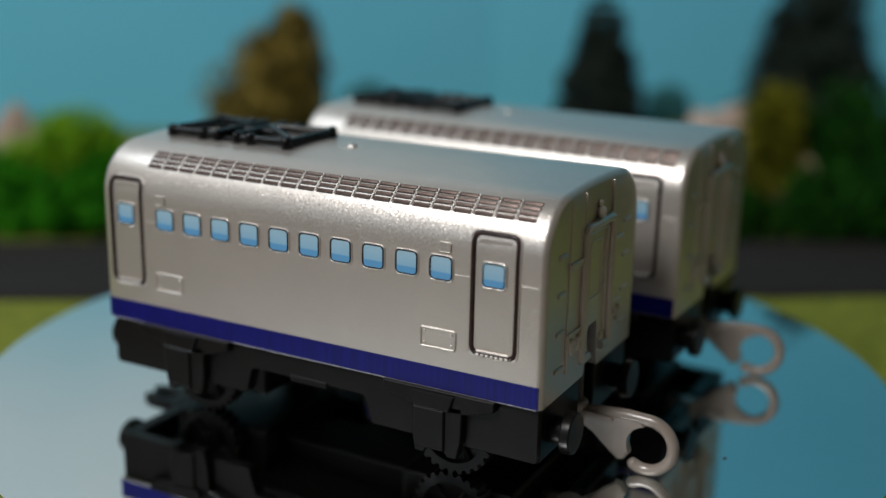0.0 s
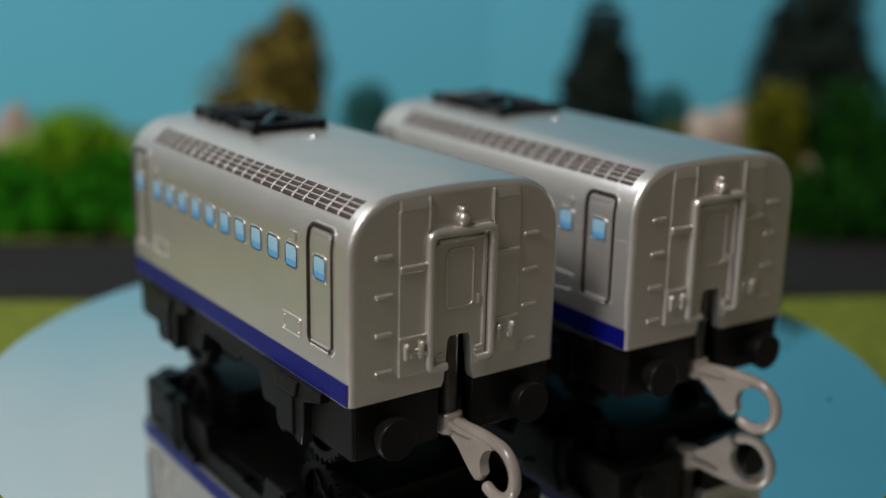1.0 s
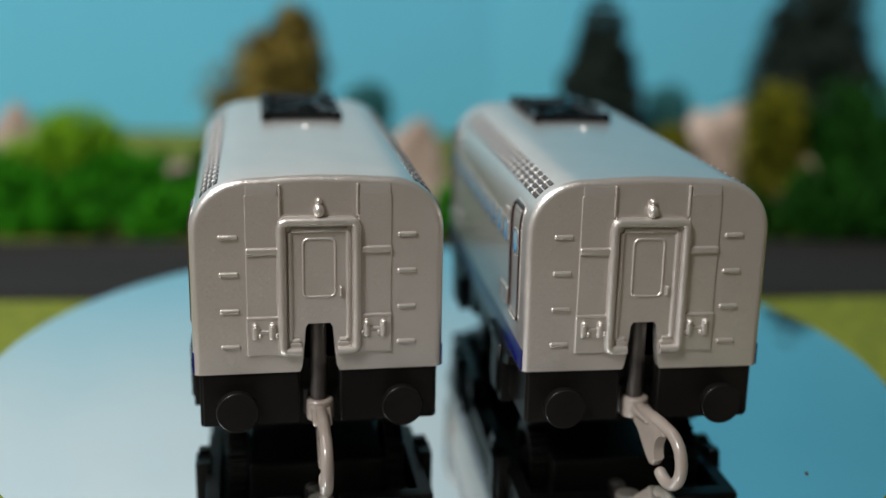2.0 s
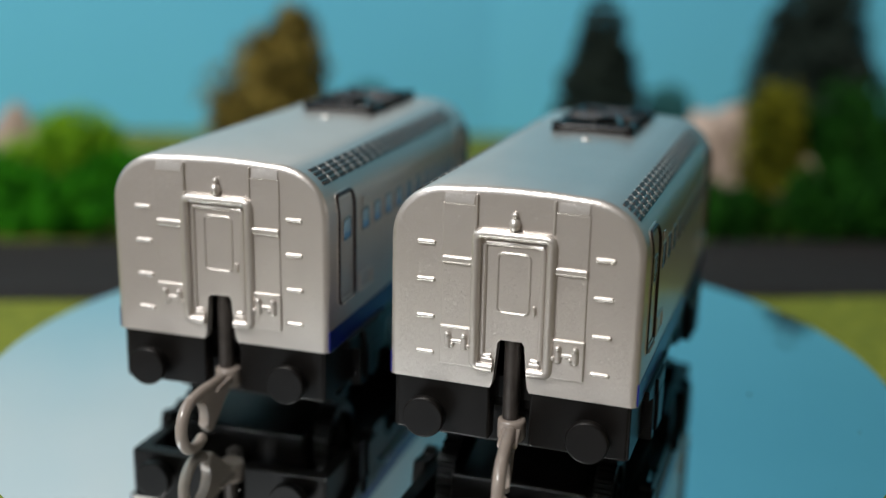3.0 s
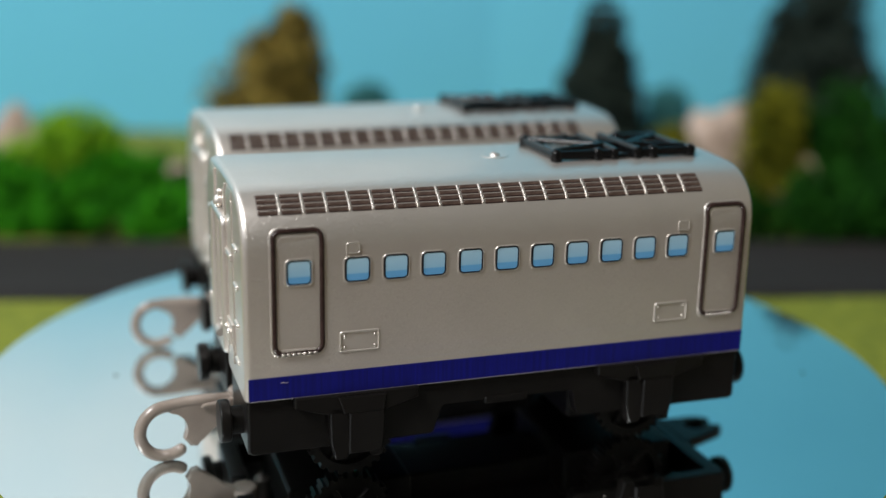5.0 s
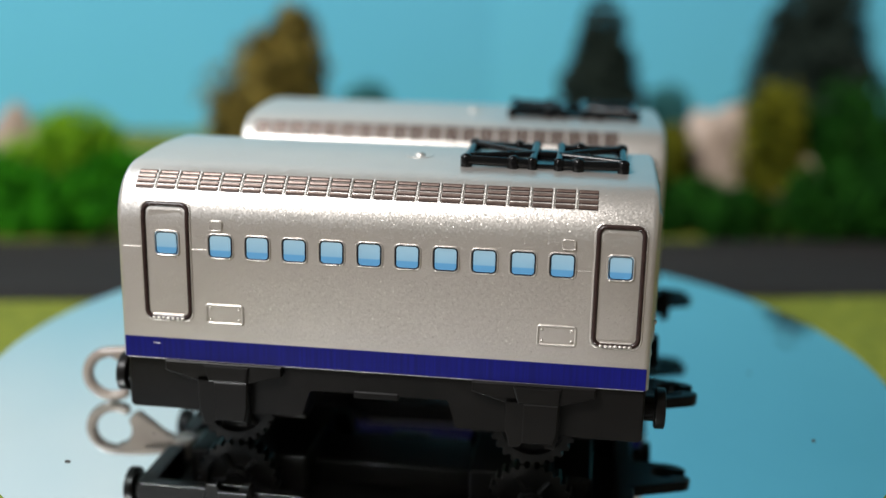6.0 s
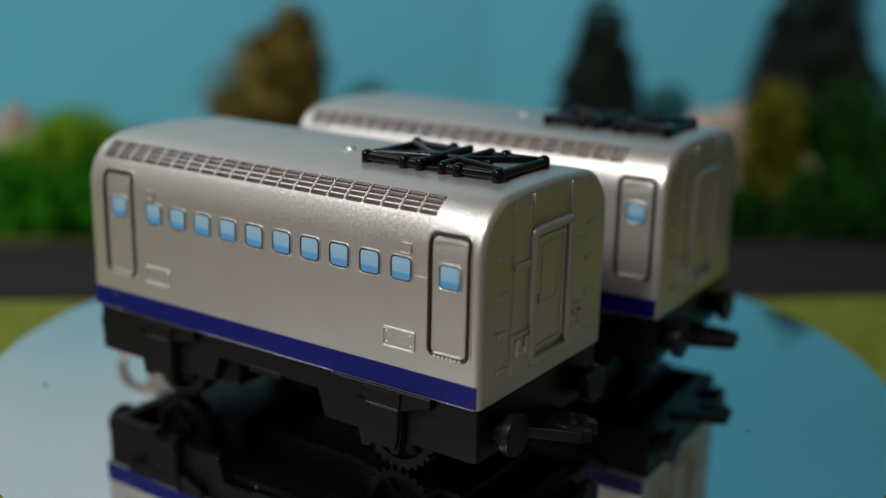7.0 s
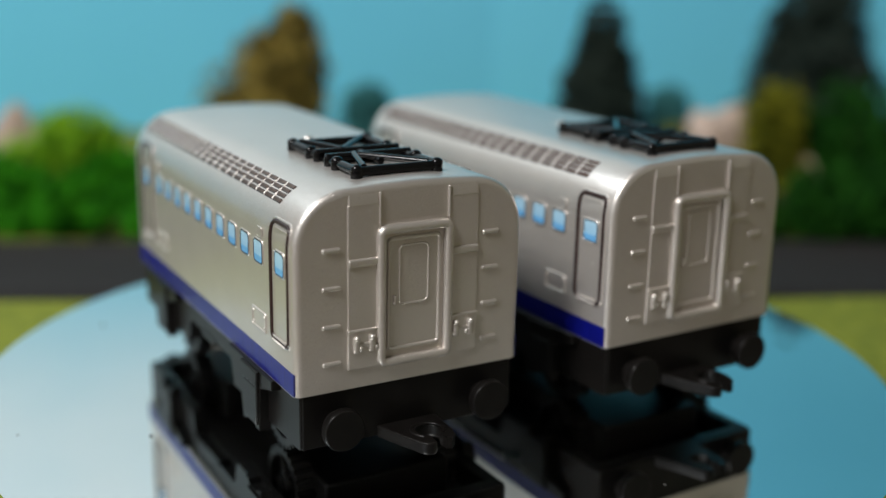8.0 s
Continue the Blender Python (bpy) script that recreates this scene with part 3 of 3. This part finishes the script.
def gear_ring(cx, cz, gear, r_in, a, b):
    """A toothed tyre with a round opening."""
    bm = bmesh.new()
    n = len(gear)
    loops = []
    for pts, y in ((gear, a), (gear, b), (None, b), (None, a)):
        ring = []
        for i, (x, z) in enumerate(gear):
            if pts is None:
                q = math.atan2(z, x)
                x, z = r_in * math.cos(q), r_in * math.sin(q)
            ring.append(bm.verts.new((cx + x, y, cz + z)))
        loops.append(ring)
    for p, q in zip(loops, loops[1:] + loops[:1]):
        for i in range(n):
            j = (i + 1) % n
            bm.faces.new((p[i], p[j], q[j], q[i]))
    return bm


def arc(cx, cz, r, a0, a1, n):
    return [(cx + r * math.cos(radians(a0 + (a1 - a0) * k / n)), cz + r * math.sin(radians(a0 + (a1 - a0) * k / n))) for k in range(n + 1)]


def running_gear(car):
    frame_ob = part("chassis", box(bmesh.new(), -27.5, 29.3, -12.6, 12.6, 9.4, 12.2, 0.2), BLACK, car, "black plastic underframe")
    for s in (-1, 1):
        outline = [(-29.45, 11.8), (-29.5, 5.4), (-29.1, 5.0), (-9.3, 5.1), (-8.9, 5.3), (-8.2, 8.3), (-7.8, 8.6), (7.6, 8.6), (8.0, 8.3),
                   (8.6, 5.3), (9.0, 5.1), (29.1, 5.0), (29.5, 5.4), (29.45, 11.8)]
        a, b = sorted((s * 11.6, s * 13.3))
        part("side_skirt", prism(bmesh.new(), outline, 1, a, b, 0.12, 1), BLACK, frame_ob, crease=12)
        a, b = sorted((s * 11.9, s * 13.45))
        part("centre_tab", box(bmesh.new(), -2.95, 2.2, a, b, 7.95, 8.8, 0.12, 1), BLACK, frame_ob, crease=10)
        for cx in (-17.9, 17.35):
            a, b = sorted((s * 12.9, s * 14.4))
            fl = [(cx - 6.8, 11.4), (cx - 6.8, 10.25), (cx - 3.1, 9.15), (cx + 3.1, 9.15), (cx + 6.8, 10.25), (cx + 6.8, 11.4)]
            bm = prism(bmesh.new(), fl, 1, a, b, 0.12, 1)
            boxo = part("axle_guard", bm, BLACK, car, crease=10)
            leg = [(cx - 3.05, 9.9), (cx - 2.95, 6.0), (cx - 2.45, 3.85), (cx - 1.25, 3.85), (cx - 1.1, 4.55), (cx + 1.4, 4.55), (cx + 1.6, 3.85), (cx + 2.7, 3.85), (cx + 3.0, 6.0), (cx + 3.05, 9.9)]
            part("guard_leg", prism(bmesh.new(), leg, 1, a, b, 0.12, 1), BLACK, boxo, crease=10)
            a2, b2 = sorted((s * 14.3, s * 14.75))
            part("guard_rib", prism(bmesh.new(), [(cx - 1.05, 4.55), (cx + 2.5, 4.55), (cx + 2.85, 6.2), (cx + 2.9, 9.3), (cx - 1.0, 9.3)], 1, a2, b2, 0.14, 1), BLACK, boxo, crease=10)
            part("guard_brow", prism(bmesh.new(), [(cx - 2.2, 11.2), (cx - 1.6, 9.25), (cx + 2.9, 9.25), (cx + 3.1, 11.2)], 1, a2, b2, 0.2, 2), BLACK, boxo, crease=10)
    # end beams: split at the ring end, whole at the hook end
    for y0, y1 in ((-13.1, -2.25), (2.25, 13.1)):
        part("end_beam", box(bmesh.new(), -29.6, -27.4, y0, y1, 5.0, 11.75, 0.3), BLACK, frame_ob)
    part("end_beam", box(bmesh.new(), 27.4, 29.6, -13.1, 13.1, 5.0, 11.75, 0.3), BLACK, frame_ob)
    part("screw", ball(drum(bmesh.new(), 2, (-26.0, 0.7), 1.0, 4.7, 8.2, 20, 0.2), (-26.0, 0.7, 4.75), 0.85, (1, 1, 0.45), 14, 8), POST, frame_ob, "small steel screw under the floor")
    part("floor_plate", box(bmesh.new(), -27.0, 27.2, -11.5, 11.5, 8.0, 9.6, 0.3), BLACK, frame_ob)
    # blocks added between the wheels, closing off sky mirrored under the car
    for x0, x1 in ((-24.5, -9.8), (9.8, 24.5)):
        part("bogie_block", box(bmesh.new(), x0, x1, -8.2, 8.2, 2.4, 8.2, 0.5), BLACK, frame_ob)
    # unseen filler, added to keep the middle of the underside dark
    part("centre_filler", box(bmesh.new(), -10.5, 10.5, -4.0, 4.0, 4.6, 8.2, 0.5), BLACK, frame_ob)
    gear = wheel_outline(5.0, 26)
    for cx in (-17.9, 17.35):
        part("axle", drum(bmesh.new(), 1, (cx, 5.0), 0.9, -11.0, 11.0, 16), BLACK, car)
        for s in (-1, 1):
            a, b = sorted((s * 8.4, s * 10.6))
            w = part("wheel", gear_ring(cx, 5.0, gear, 3.7, a, b), BLACK, car, "black toothed plastic wheel", crease=30)
            a, b = sorted((s * 8.8, s * 9.6))
            part("web", drum(bmesh.new(), 1, (cx, 5.0), 3.75, a, b, 28), BLACK, w)
            a, b = sorted((s * 9.5, s * 10.7))
            part("hub", drum(bmesh.new(), 1, (cx, 5.0), 1.5, a, b, 20, 0.15), BLACK, w)
            spokes = bmesh.new()
            for k in range(5):
                q = k * math.tau / 5 + 0.4
                tube(spokes, [(cx + 1.3 * math.cos(q), s * 9.9, 5.0 + 1.3 * math.sin(q)), (cx + 3.75 * math.cos(q), s * 9.9, 5.0 + 3.75 * math.sin(q))], 0.35, sides=6)
            part("spoke", spokes, BLACK, w)
    for sx in (-1, 1):
        for y in (-9.15, 9.15):
            a, b = sorted((sx * 29.4, sx * 31.3))
            stem = part("buffer", drum(bmesh.new(), 0, (y, 7.6), 1.55, a, b, 24), BLACK, car)
            a, b = sorted((sx * 30.9, sx * 32.1))
            part("buffer_head", drum(bmesh.new(), 0, (y, 7.6), 2.35, a, b, 32, 0.2), BLACK, stem)


def couplers(car):
    c = (-37.2, 3.75)
    path = [(-28.6, 6.35), (-31.0, 6.62), (-33.2, 6.8), (-35.2, 6.87)] + arc(*c, 3.0, 96, 300, 36)
    loop = [(x, -0.1, z) for x, z in path]
    loop_bm = tube(bmesh.new(), loop, 0.7, sides=16)
    ball(loop_bm, loop[-1], 0.7, (1, 1, 1), 16, 8)
    ring = part("coupler_ring", loop_bm, GREY, car, "warm grey plastic open ring coupler")
    ol = [(-28.0, 6.7), (-32.0, 7.0), (-36.4, 7.05)] + arc(*c, 2.32, 84, -34, 24)
    ol += [(-34.6, 1.55), (-33.8, 1.35), (-33.1, 2.2), (-32.2, 3.5), (-31.0, 4.6), (-28.0, 5.3)]
    part("coupler_arm", prism(bmesh.new(), ol, 1, -0.72, 0.52, 0.4, 4), GREY, ring)
    part("ring_socket", drum(bmesh.new(), 2, (-28.3, -0.05), 1.6, 5.0, 7.6, 20, 0.4), GREY, ring)
    part("coupler_rib", prism(bmesh.new(), [(-29.2, 6.9), (-33.0, 6.6), (-33.3, 6.2), (-29.2, 5.9)], 1, -1.2, 1.0, 0.2), GREY, ring)
    part("pivot_post", drum(bmesh.new(), 2, (-28.3, 0.1), 0.95, 7.4, 17.2, 20), POST, car, "dull grey pivot post in the end notch")
    h = (33.1, 0.3)
    ol = [(29.0, -4.2), (30.0, -4.1), (35.6, -1.9), (36.3, -1.4), (36.5, -0.7), (36.2, -0.2), (34.75, -0.05)] + arc(*h, 1.6, -15, -330, 20)
    ol += [(34.9, 1.3), (35.9, 1.1), (36.1, 1.7), (35.4, 2.5), (34.0, 3.0), (29.0, 3.2)]
    hook = part("coupler_hook", prism(bmesh.new(), ol, 2, 4.9, 6.3, 0.2), BLACK, car, "black plastic coupler hook")
    part("hook_rim", tube(bmesh.new(), [(x, y, 6.25) for x, y in arc(*h, 1.85, -40, -320, 20)], 0.2, sides=8), BLACK, hook)


def pantograph(car):
    z = ZT + 0.5
    x0, x1, w = 8.3, 25.9, 4.9
    xa, xb = 15.75, 18.75

    def bar(name, a, b, r, under):
        return part(name, tube(bmesh.new(), [a, b], r, sides=10), GLOSS_BLACK, under)
    p = part("pantograph", tube(bmesh.new(), [(xa - 3.2, 0, z + 0.1), (xb + 3.2, 0, z + 0.1)], 0.42), GLOSS_BLACK, car, "folded glossy black pantograph")
    for x in (x0, x1):
        bar("end_bar", (x, -w, z), (x, w, z), 0.55, p)
    for x in (xa, xb):
        bar("cross_bar", (x, -w - 0.4, z + 0.25), (x, w + 0.4, z + 0.25), 0.50, p)
    part("centre_plate", box(bmesh.new(), xa, xb, -w, w, ZT - 0.1, z - 0.1, 0.15), GLOSS_BLACK, p)
    for s in (-1, 1):
        bar("diagonal", (x0 + 0.3, s * (w - 1.0), z + 0.35), (xa, -1.9, z + 0.45), 0.40, p)
        bar("diagonal", (x1 - 0.3, s * (w - 1.0), z + 0.35), (xb, -1.9, z + 0.45), 0.40, p)
        bar("side_rail", (x0, s * w, z + 0.05), (xa, s * (w - 0.2), z - 0.1), 0.55, p)
        bar("side_rail", (x1, s * w, z + 0.05), (xb, s * (w - 0.2), z - 0.1), 0.55, p)
    for s in (-1, 1):
        for x, r in ((x0, 0.68), (x1, 0.68), (13.6, 0.66), (xa, 0.58), (xb, 0.58), (20.9, 0.7)):
            f = drum(bmesh.new(), 2, (x, s * w), r, ZT - 0.6, z + 0.45, 14, 0.25)
            ball(f, (x, s * w, z + 0.3), r * 1.02, (1, 1, 0.75), 12, 8)
            part("insulator", f, GLOSS_BLACK, p)
    part("roof_knob", ball(bmesh.new(), (2.35, -0.4, ZT - 0.2), 0.75, (1, 1, 0.75), 14, 8), SILVER, car)
    # shallow dish round the knob
    dish = bmesh.new()
    rings = [[dish.verts.new((2.35 + r * math.cos(k * math.tau / 32), -0.4 + r * math.sin(k * math.tau / 32), ZT + h)) for k in range(32)]
             for r, h in ((1.75, -0.25), (1.7, 0.01), (1.5, 0.05), (1.25, 0.03), (0.9, 0.01), (0.3, -0.02))]
    for m, n in zip(rings, rings[1:]):
        for k in range(32):
            dish.faces.new((m[k], m[(k + 1) % 32], n[(k + 1) % 32], n[k]))
    part("roof_dish", dish, SILVER, car)


def make_railcar():
    car = tagged(new("toy_railcar"), "silver blue-striped toy train carriage standing on a mirror turntable", "toy train", group="toy railcars")
    shell = part("body", body_shell(), SILVER, car, "pearly silver painted body shell", even=False)
    for s in (-1, 1):
        railcar_side(car, s)
        railcar_end(car, s)
    running_gear(car)
    couplers(car)
    pantograph(car)
    return car


TURN = 46.154


def turn_at(t):
    """The turntable's angle in degrees."""
    return TURN - 26.3032 * (t - 4) - 0.0117 * (t - 4) ** 2


PLACE_A = pose(0.00018, 0.01844, 0, 0, 0, 0.9)
PLACE_B = pose(-0.00278, -0.01905, 0, 0, 0, -1.168)
railcar_a = make_railcar()
railcar_a.matrix_basis = PLACE_A
railcar_b = copy_thing(railcar_a, PLACE_B)
# a short pale scratch in its stripe
part("scratch", tube(bmesh.new(), [(x, -HW - 0.06, z) for x, z in ((-26.1, 13.25), (-25.85, 13.33), (-25.6, 13.24), (-25.35, 13.26))], 0.045, sides=6), SILVER, railcar_b)
# its ring coupler has swung a little to one side
for child in railcar_b.children:
    if child.name.startswith("coupler_ring"):
        child.matrix_basis = pose(-0.0283, 0, 0, 0, 0, 9) @ pose(0.0283, 0, 0)


# ---- model scenery behind the turntable ----
def leaf_cloud(name, blobs, count, size, mat, seed, parent=None, label="", place=None, fill=0.45):
    """Many small leaves in a few egg-shaped clumps: (x, y, z, rx, ry, rz) in millimetres."""
    rng = np.random.default_rng(seed)
    vol = np.array([b[3] * b[4] + b[4] * b[5] + b[3] * b[5] for b in blobs])
    pick = rng.choice(len(blobs), count, p=vol / vol.sum())
    b = np.array(blobs, float)[pick]
    d = rng.normal(size=(count, 3))
    d /= np.linalg.norm(d, axis=1)[:, None]
    rad = (1 - fill * rng.random(count) ** 1.5) * (1 + 0.10 * rng.normal(size=count))
    c = b[:, :3] + d * b[:, 3:] * rad[:, None]
    u = rng.normal(size=(count, 3))
    u /= np.linalg.norm(u, axis=1)[:, None]
    w = np.cross(u, rng.normal(size=(count, 3)))
    w /= np.linalg.norm(w, axis=1)[:, None]
    s = size * rng.uniform(0.6, 1.4, size=(count, 1))
    v = np.stack([c - u * s, c + w * s * 0.55, c + u * s, c - w * s * 0.55], 1).reshape(-1, 3) * MM
    f = np.arange(count * 4).reshape(-1, 4)
    me = bpy.data.meshes.new(name)
    me.from_pydata(v.tolist(), [], f.tolist())
    return mesh_part(name, me, mat, parent, label, smooth=False, place=place)


def lumps(rng, x0, x1, y0, y1, z0, z1, n, r):
    return [(rng.uniform(x0, x1), rng.uniform(y0, y1), rng.uniform(z0, z1), r * rng.uniform(0.7, 1.2), r * rng.uniform(0.7, 1.1), r * rng.uniform(0.7, 1.1)) for _ in range(n)]


def bush(x, y, w, d, h, mat, seed, label, base=-12.0, count=5200, size=1.0):
    rng = random.Random(seed)
    thing = tagged(new("bush"), label, "bush", group="model bushes")
    thing.matrix_basis = pose(x * MM, y * MM, base * MM)
    r = min(w, h) * 0.33
    blobs = lumps(rng, -w / 2 + r, w / 2 - r, -d / 2, d / 2, r * 0.6, max(r * 0.7, h - r), 12, r)
    blobs.append((0, 0, h - r, r * 1.1, r, r))
    leaf_cloud("crown", blobs, count, size, mat, seed, thing)
    stem = bmesh.new()
    for k in range(3):
        tube(stem, [(rng.uniform(-2, 2), 0, 0), (rng.uniform(-w / 4, w / 4), rng.uniform(-2, 2), h * 0.6)], 0.7, sides=6)
    part("stem", stem, BARK, thing)
    return thing


def rock(x, y, w, d, h, seed, label, base=-12.0):
    bm = bmesh.new()
    bmesh.ops.create_icosphere(bm, subdivisions=4, radius=1.0)
    for v in bm.verts:
        n1 = noise.noise(v.co * 1.3 + Vector((seed, 0, 0)))
        n2 = noise.noise(v.co * 3.5 + Vector((0, seed, 0)))
        v.co *= 1 + 0.25 * n1 + 0.10 * n2
        v.co = Vector((v.co.x * w / 2, v.co.y * d / 2, max(-0.1, v.co.z) * h))
    ob = part("rock", bm, ROCK)
    ob.matrix_basis = pose(x * MM, y * MM, base * MM)
    return tagged(ob, label, "rock", group="model rocks")


def broadleaf(x, y, h, tiers, mat, seed, label, base=-12.0):
    """A tapered trunk, limbs and a crown of leaves in tiers of (height, side shift, width)."""
    rng = random.Random(seed)
    tree = tagged(new("model_tree"), label, "tree", group="model trees")
    tree.matrix_basis = pose(x * MM, y * MM, base * MM)
    bm = bmesh.new()
    g = bmesh.ops.create_cone(bm, cap_ends=True, segments=10, radius1=2.2, radius2=0.5, depth=h * 0.85)["verts"]
    bmesh.ops.translate(bm, vec=(0, 0, h * 0.425), verts=g)
    trunk = part("trunk", bm, BARK, tree)
    blobs = []
    limb = bmesh.new()
    for z, dx, w in tiers:
        for k in range(10):
            a = rng.uniform(0, math.tau)
            px, py = dx + math.cos(a) * w * 0.27, math.sin(a) * w * 0.24
            r = w * 0.27
            blobs.append((px, py, z + rng.uniform(-2.5, 2.5), r, r, r * 0.9))
            tube(limb, [(0, 0, z * 0.75), (px, py, z)], 0.4, sides=5)
    part("limb", limb, BARK, trunk)
    leaf_cloud("crown", blobs, 13000, 1.25, mat, seed, tree, fill=0.8)
    return tree


def conifer(x, y, h, w, mat, seed, label, blunt=0.64, base=-12.0):
    rng = np.random.default_rng(seed)
    tree = tagged(new("model_conifer"), label, "tree", group="model trees")
    tree.matrix_basis = pose(x * MM, y * MM, base * MM)
    bm = bmesh.new()
    g = bmesh.ops.create_cone(bm, cap_ends=True, segments=10, radius1=1.8, radius2=0.3, depth=h * 0.97)["verts"]
    bmesh.ops.translate(bm, vec=(0, 0, h * 0.485), verts=g)
    part("trunk", bm, BARK, tree)
    blobs = []
    tiers = 15
    for k in range(tiers):
        f = k / (tiers - 1)
        z = h * (0.14 + 0.84 * f)
        rad = w / 2 * (1 - f) ** blunt * 0.9 + 0.9
        n = max(3, int(9 * (1 - f)) + 3)
        for j in range(n):
            a = math.tau * (j + rng.random()) / n
            q = rad * rng.uniform(0.5, 0.82)
            e = max(1.5, rad * 0.52)
            blobs.append((math.cos(a) * q, math.sin(a) * q, z - q * 0.25, e, e, e * 0.55))
    leaf_cloud("crown", blobs, 30000, 1.15, mat, seed, tree, fill=0.85)
    return tree


broadleaf(-50.4, 185, 50.7, [(11.7, -3, 29.2), (16.6, -3, 33.1), (21.4, -3, 36.1), (25.3, -3, 37.0), (30.2, -1, 33.1), (35.1, 1.5, 27.3), (39.0, 4, 21.4), (42.9, 5.5, 15.6), (46.3, 6.5, 9.8)], AUTUMN, 11,
          "brown-green autumn model tree with a lopsided crown")
conifer(46.0, 185, 58.5, 30.0, NEEDLE, 21, "dark green model conifer by the backdrop", 0.56)
conifer(110.5, 190, 77, 46, NEEDLE, 22, "tall broad dark model conifer by the backdrop", 0.5)
# hedge row along the road, one clump after another
for i, (x, y, w, h, mt) in enumerate([(-147.1, 112, 46, 21.4, GREEN), (-115.5, 114, 44, 18.5, GREEN), (-85.9, 117, 40, 16.1, GREEN), (-58.3, 119, 38, 14.1, GREEN), (-28.7, 121, 40, 12.2, GREEN),
                                      (2.9, 123, 40, 11.7, GREEN), (34.5, 126, 38, 12.7, DEEP_GREEN), (64.1, 128, 36, 14.6, DEEP_GREEN), (91.7, 125, 40, 18.0, DEEP_GREEN), (121.3, 126, 44, 22.6, DEEP_GREEN), (154.9, 127, 46, 24.5, DEEP_GREEN)]):
    bush(x, y - 3, w, 16, h, mt, 30 + i, "green foam model bush in a hedge row beside the road")
bush(-101.7, 150, 36, 18, 23.9, LIME, 51, "bright lime green model bush behind the hedge")
bush(-132.3, 150, 36, 18, 16.6, GREEN, 52, "green foam model bush behind the hedge")
bush(88.0, 149, 24, 14, 35.5, OLIVE, 53, "yellow-olive model bush beside the rocks")
bush(111.5, 148, 38, 18, 38.0, DEEP_GREEN, 54, "large deep green model bush beside the rocks")
bush(139.1, 150, 40, 18, 35.1, DEEP_GREEN, 55, "large deep green model bush beside the rocks")
for i, (x, h) in enumerate(((-82.0, 14.6), (-60.3, 16.6), (-38.5, 17.6), (-20.8, 15.6), (30.5, 16.6), (48.3, 18.5))):
    bush(x, 142, 26, 14, h, DEEP_GREEN if i % 2 else GREEN, 70 + i, "green foam model bush in the second hedge row")
bush(60.6, 146, 14, 10, 24.4, OLIVE, 56, "small yellow-olive model bush beside the rocks")
bush(-22.8, 186, 18, 12, 28.3, TEAL, 57, "small blue-green model bush by the backdrop")
bush(68.0, 190, 18, 12, 29.2, TEAL, 58, "small blue-green model bush by the backdrop")
rock(-116.5, 156, 22, 16, 22.4, 1.0, "pale pinkish tan model rock among bushes")
rock(-73.1, 150, 16, 14, 11.7, 2.0, "pale pinkish tan model rock among bushes")
rock(-8.0, 152, 22, 16, 22.4, 3.0, "pale pinkish tan model rock among bushes")
rock(20.7, 156, 16, 14, 15.6, 4.0, "pale pinkish tan model rock among bushes")
rock(75.0, 156, 26, 18, 27.3, 5.0, "large pale pinkish tan model rock among bushes")
rock(96.7, 143, 9, 8, 15.6, 6.0, "pale pinkish tan model rock among bushes")


# small unevenness of the drive, in degrees at half seconds
SLIP = {0.0: -0.17, 0.5: 0.25, 1.0: -0.17, 1.5: -0.1, 3.0: -0.04, 3.5: 0.07, 4.0: -0.14, 5.5: 0.18, 6.0: 0.17, 6.5: -0.34, 7.0: -0.13, 7.5: -0.06, 8.0: 0.27}


def motions():
    times = [k * 0.5 for k in range(17)]
    for ob, place in ((turntable, Matrix.Identity(4)), (railcar_a, PLACE_A), (railcar_b, PLACE_B)):
        walk(ob, [(t, pose(0, 0, 0, 0, 0, turn_at(t) + SLIP.get(t, 0.0)) @ place) for t in times])


motions()
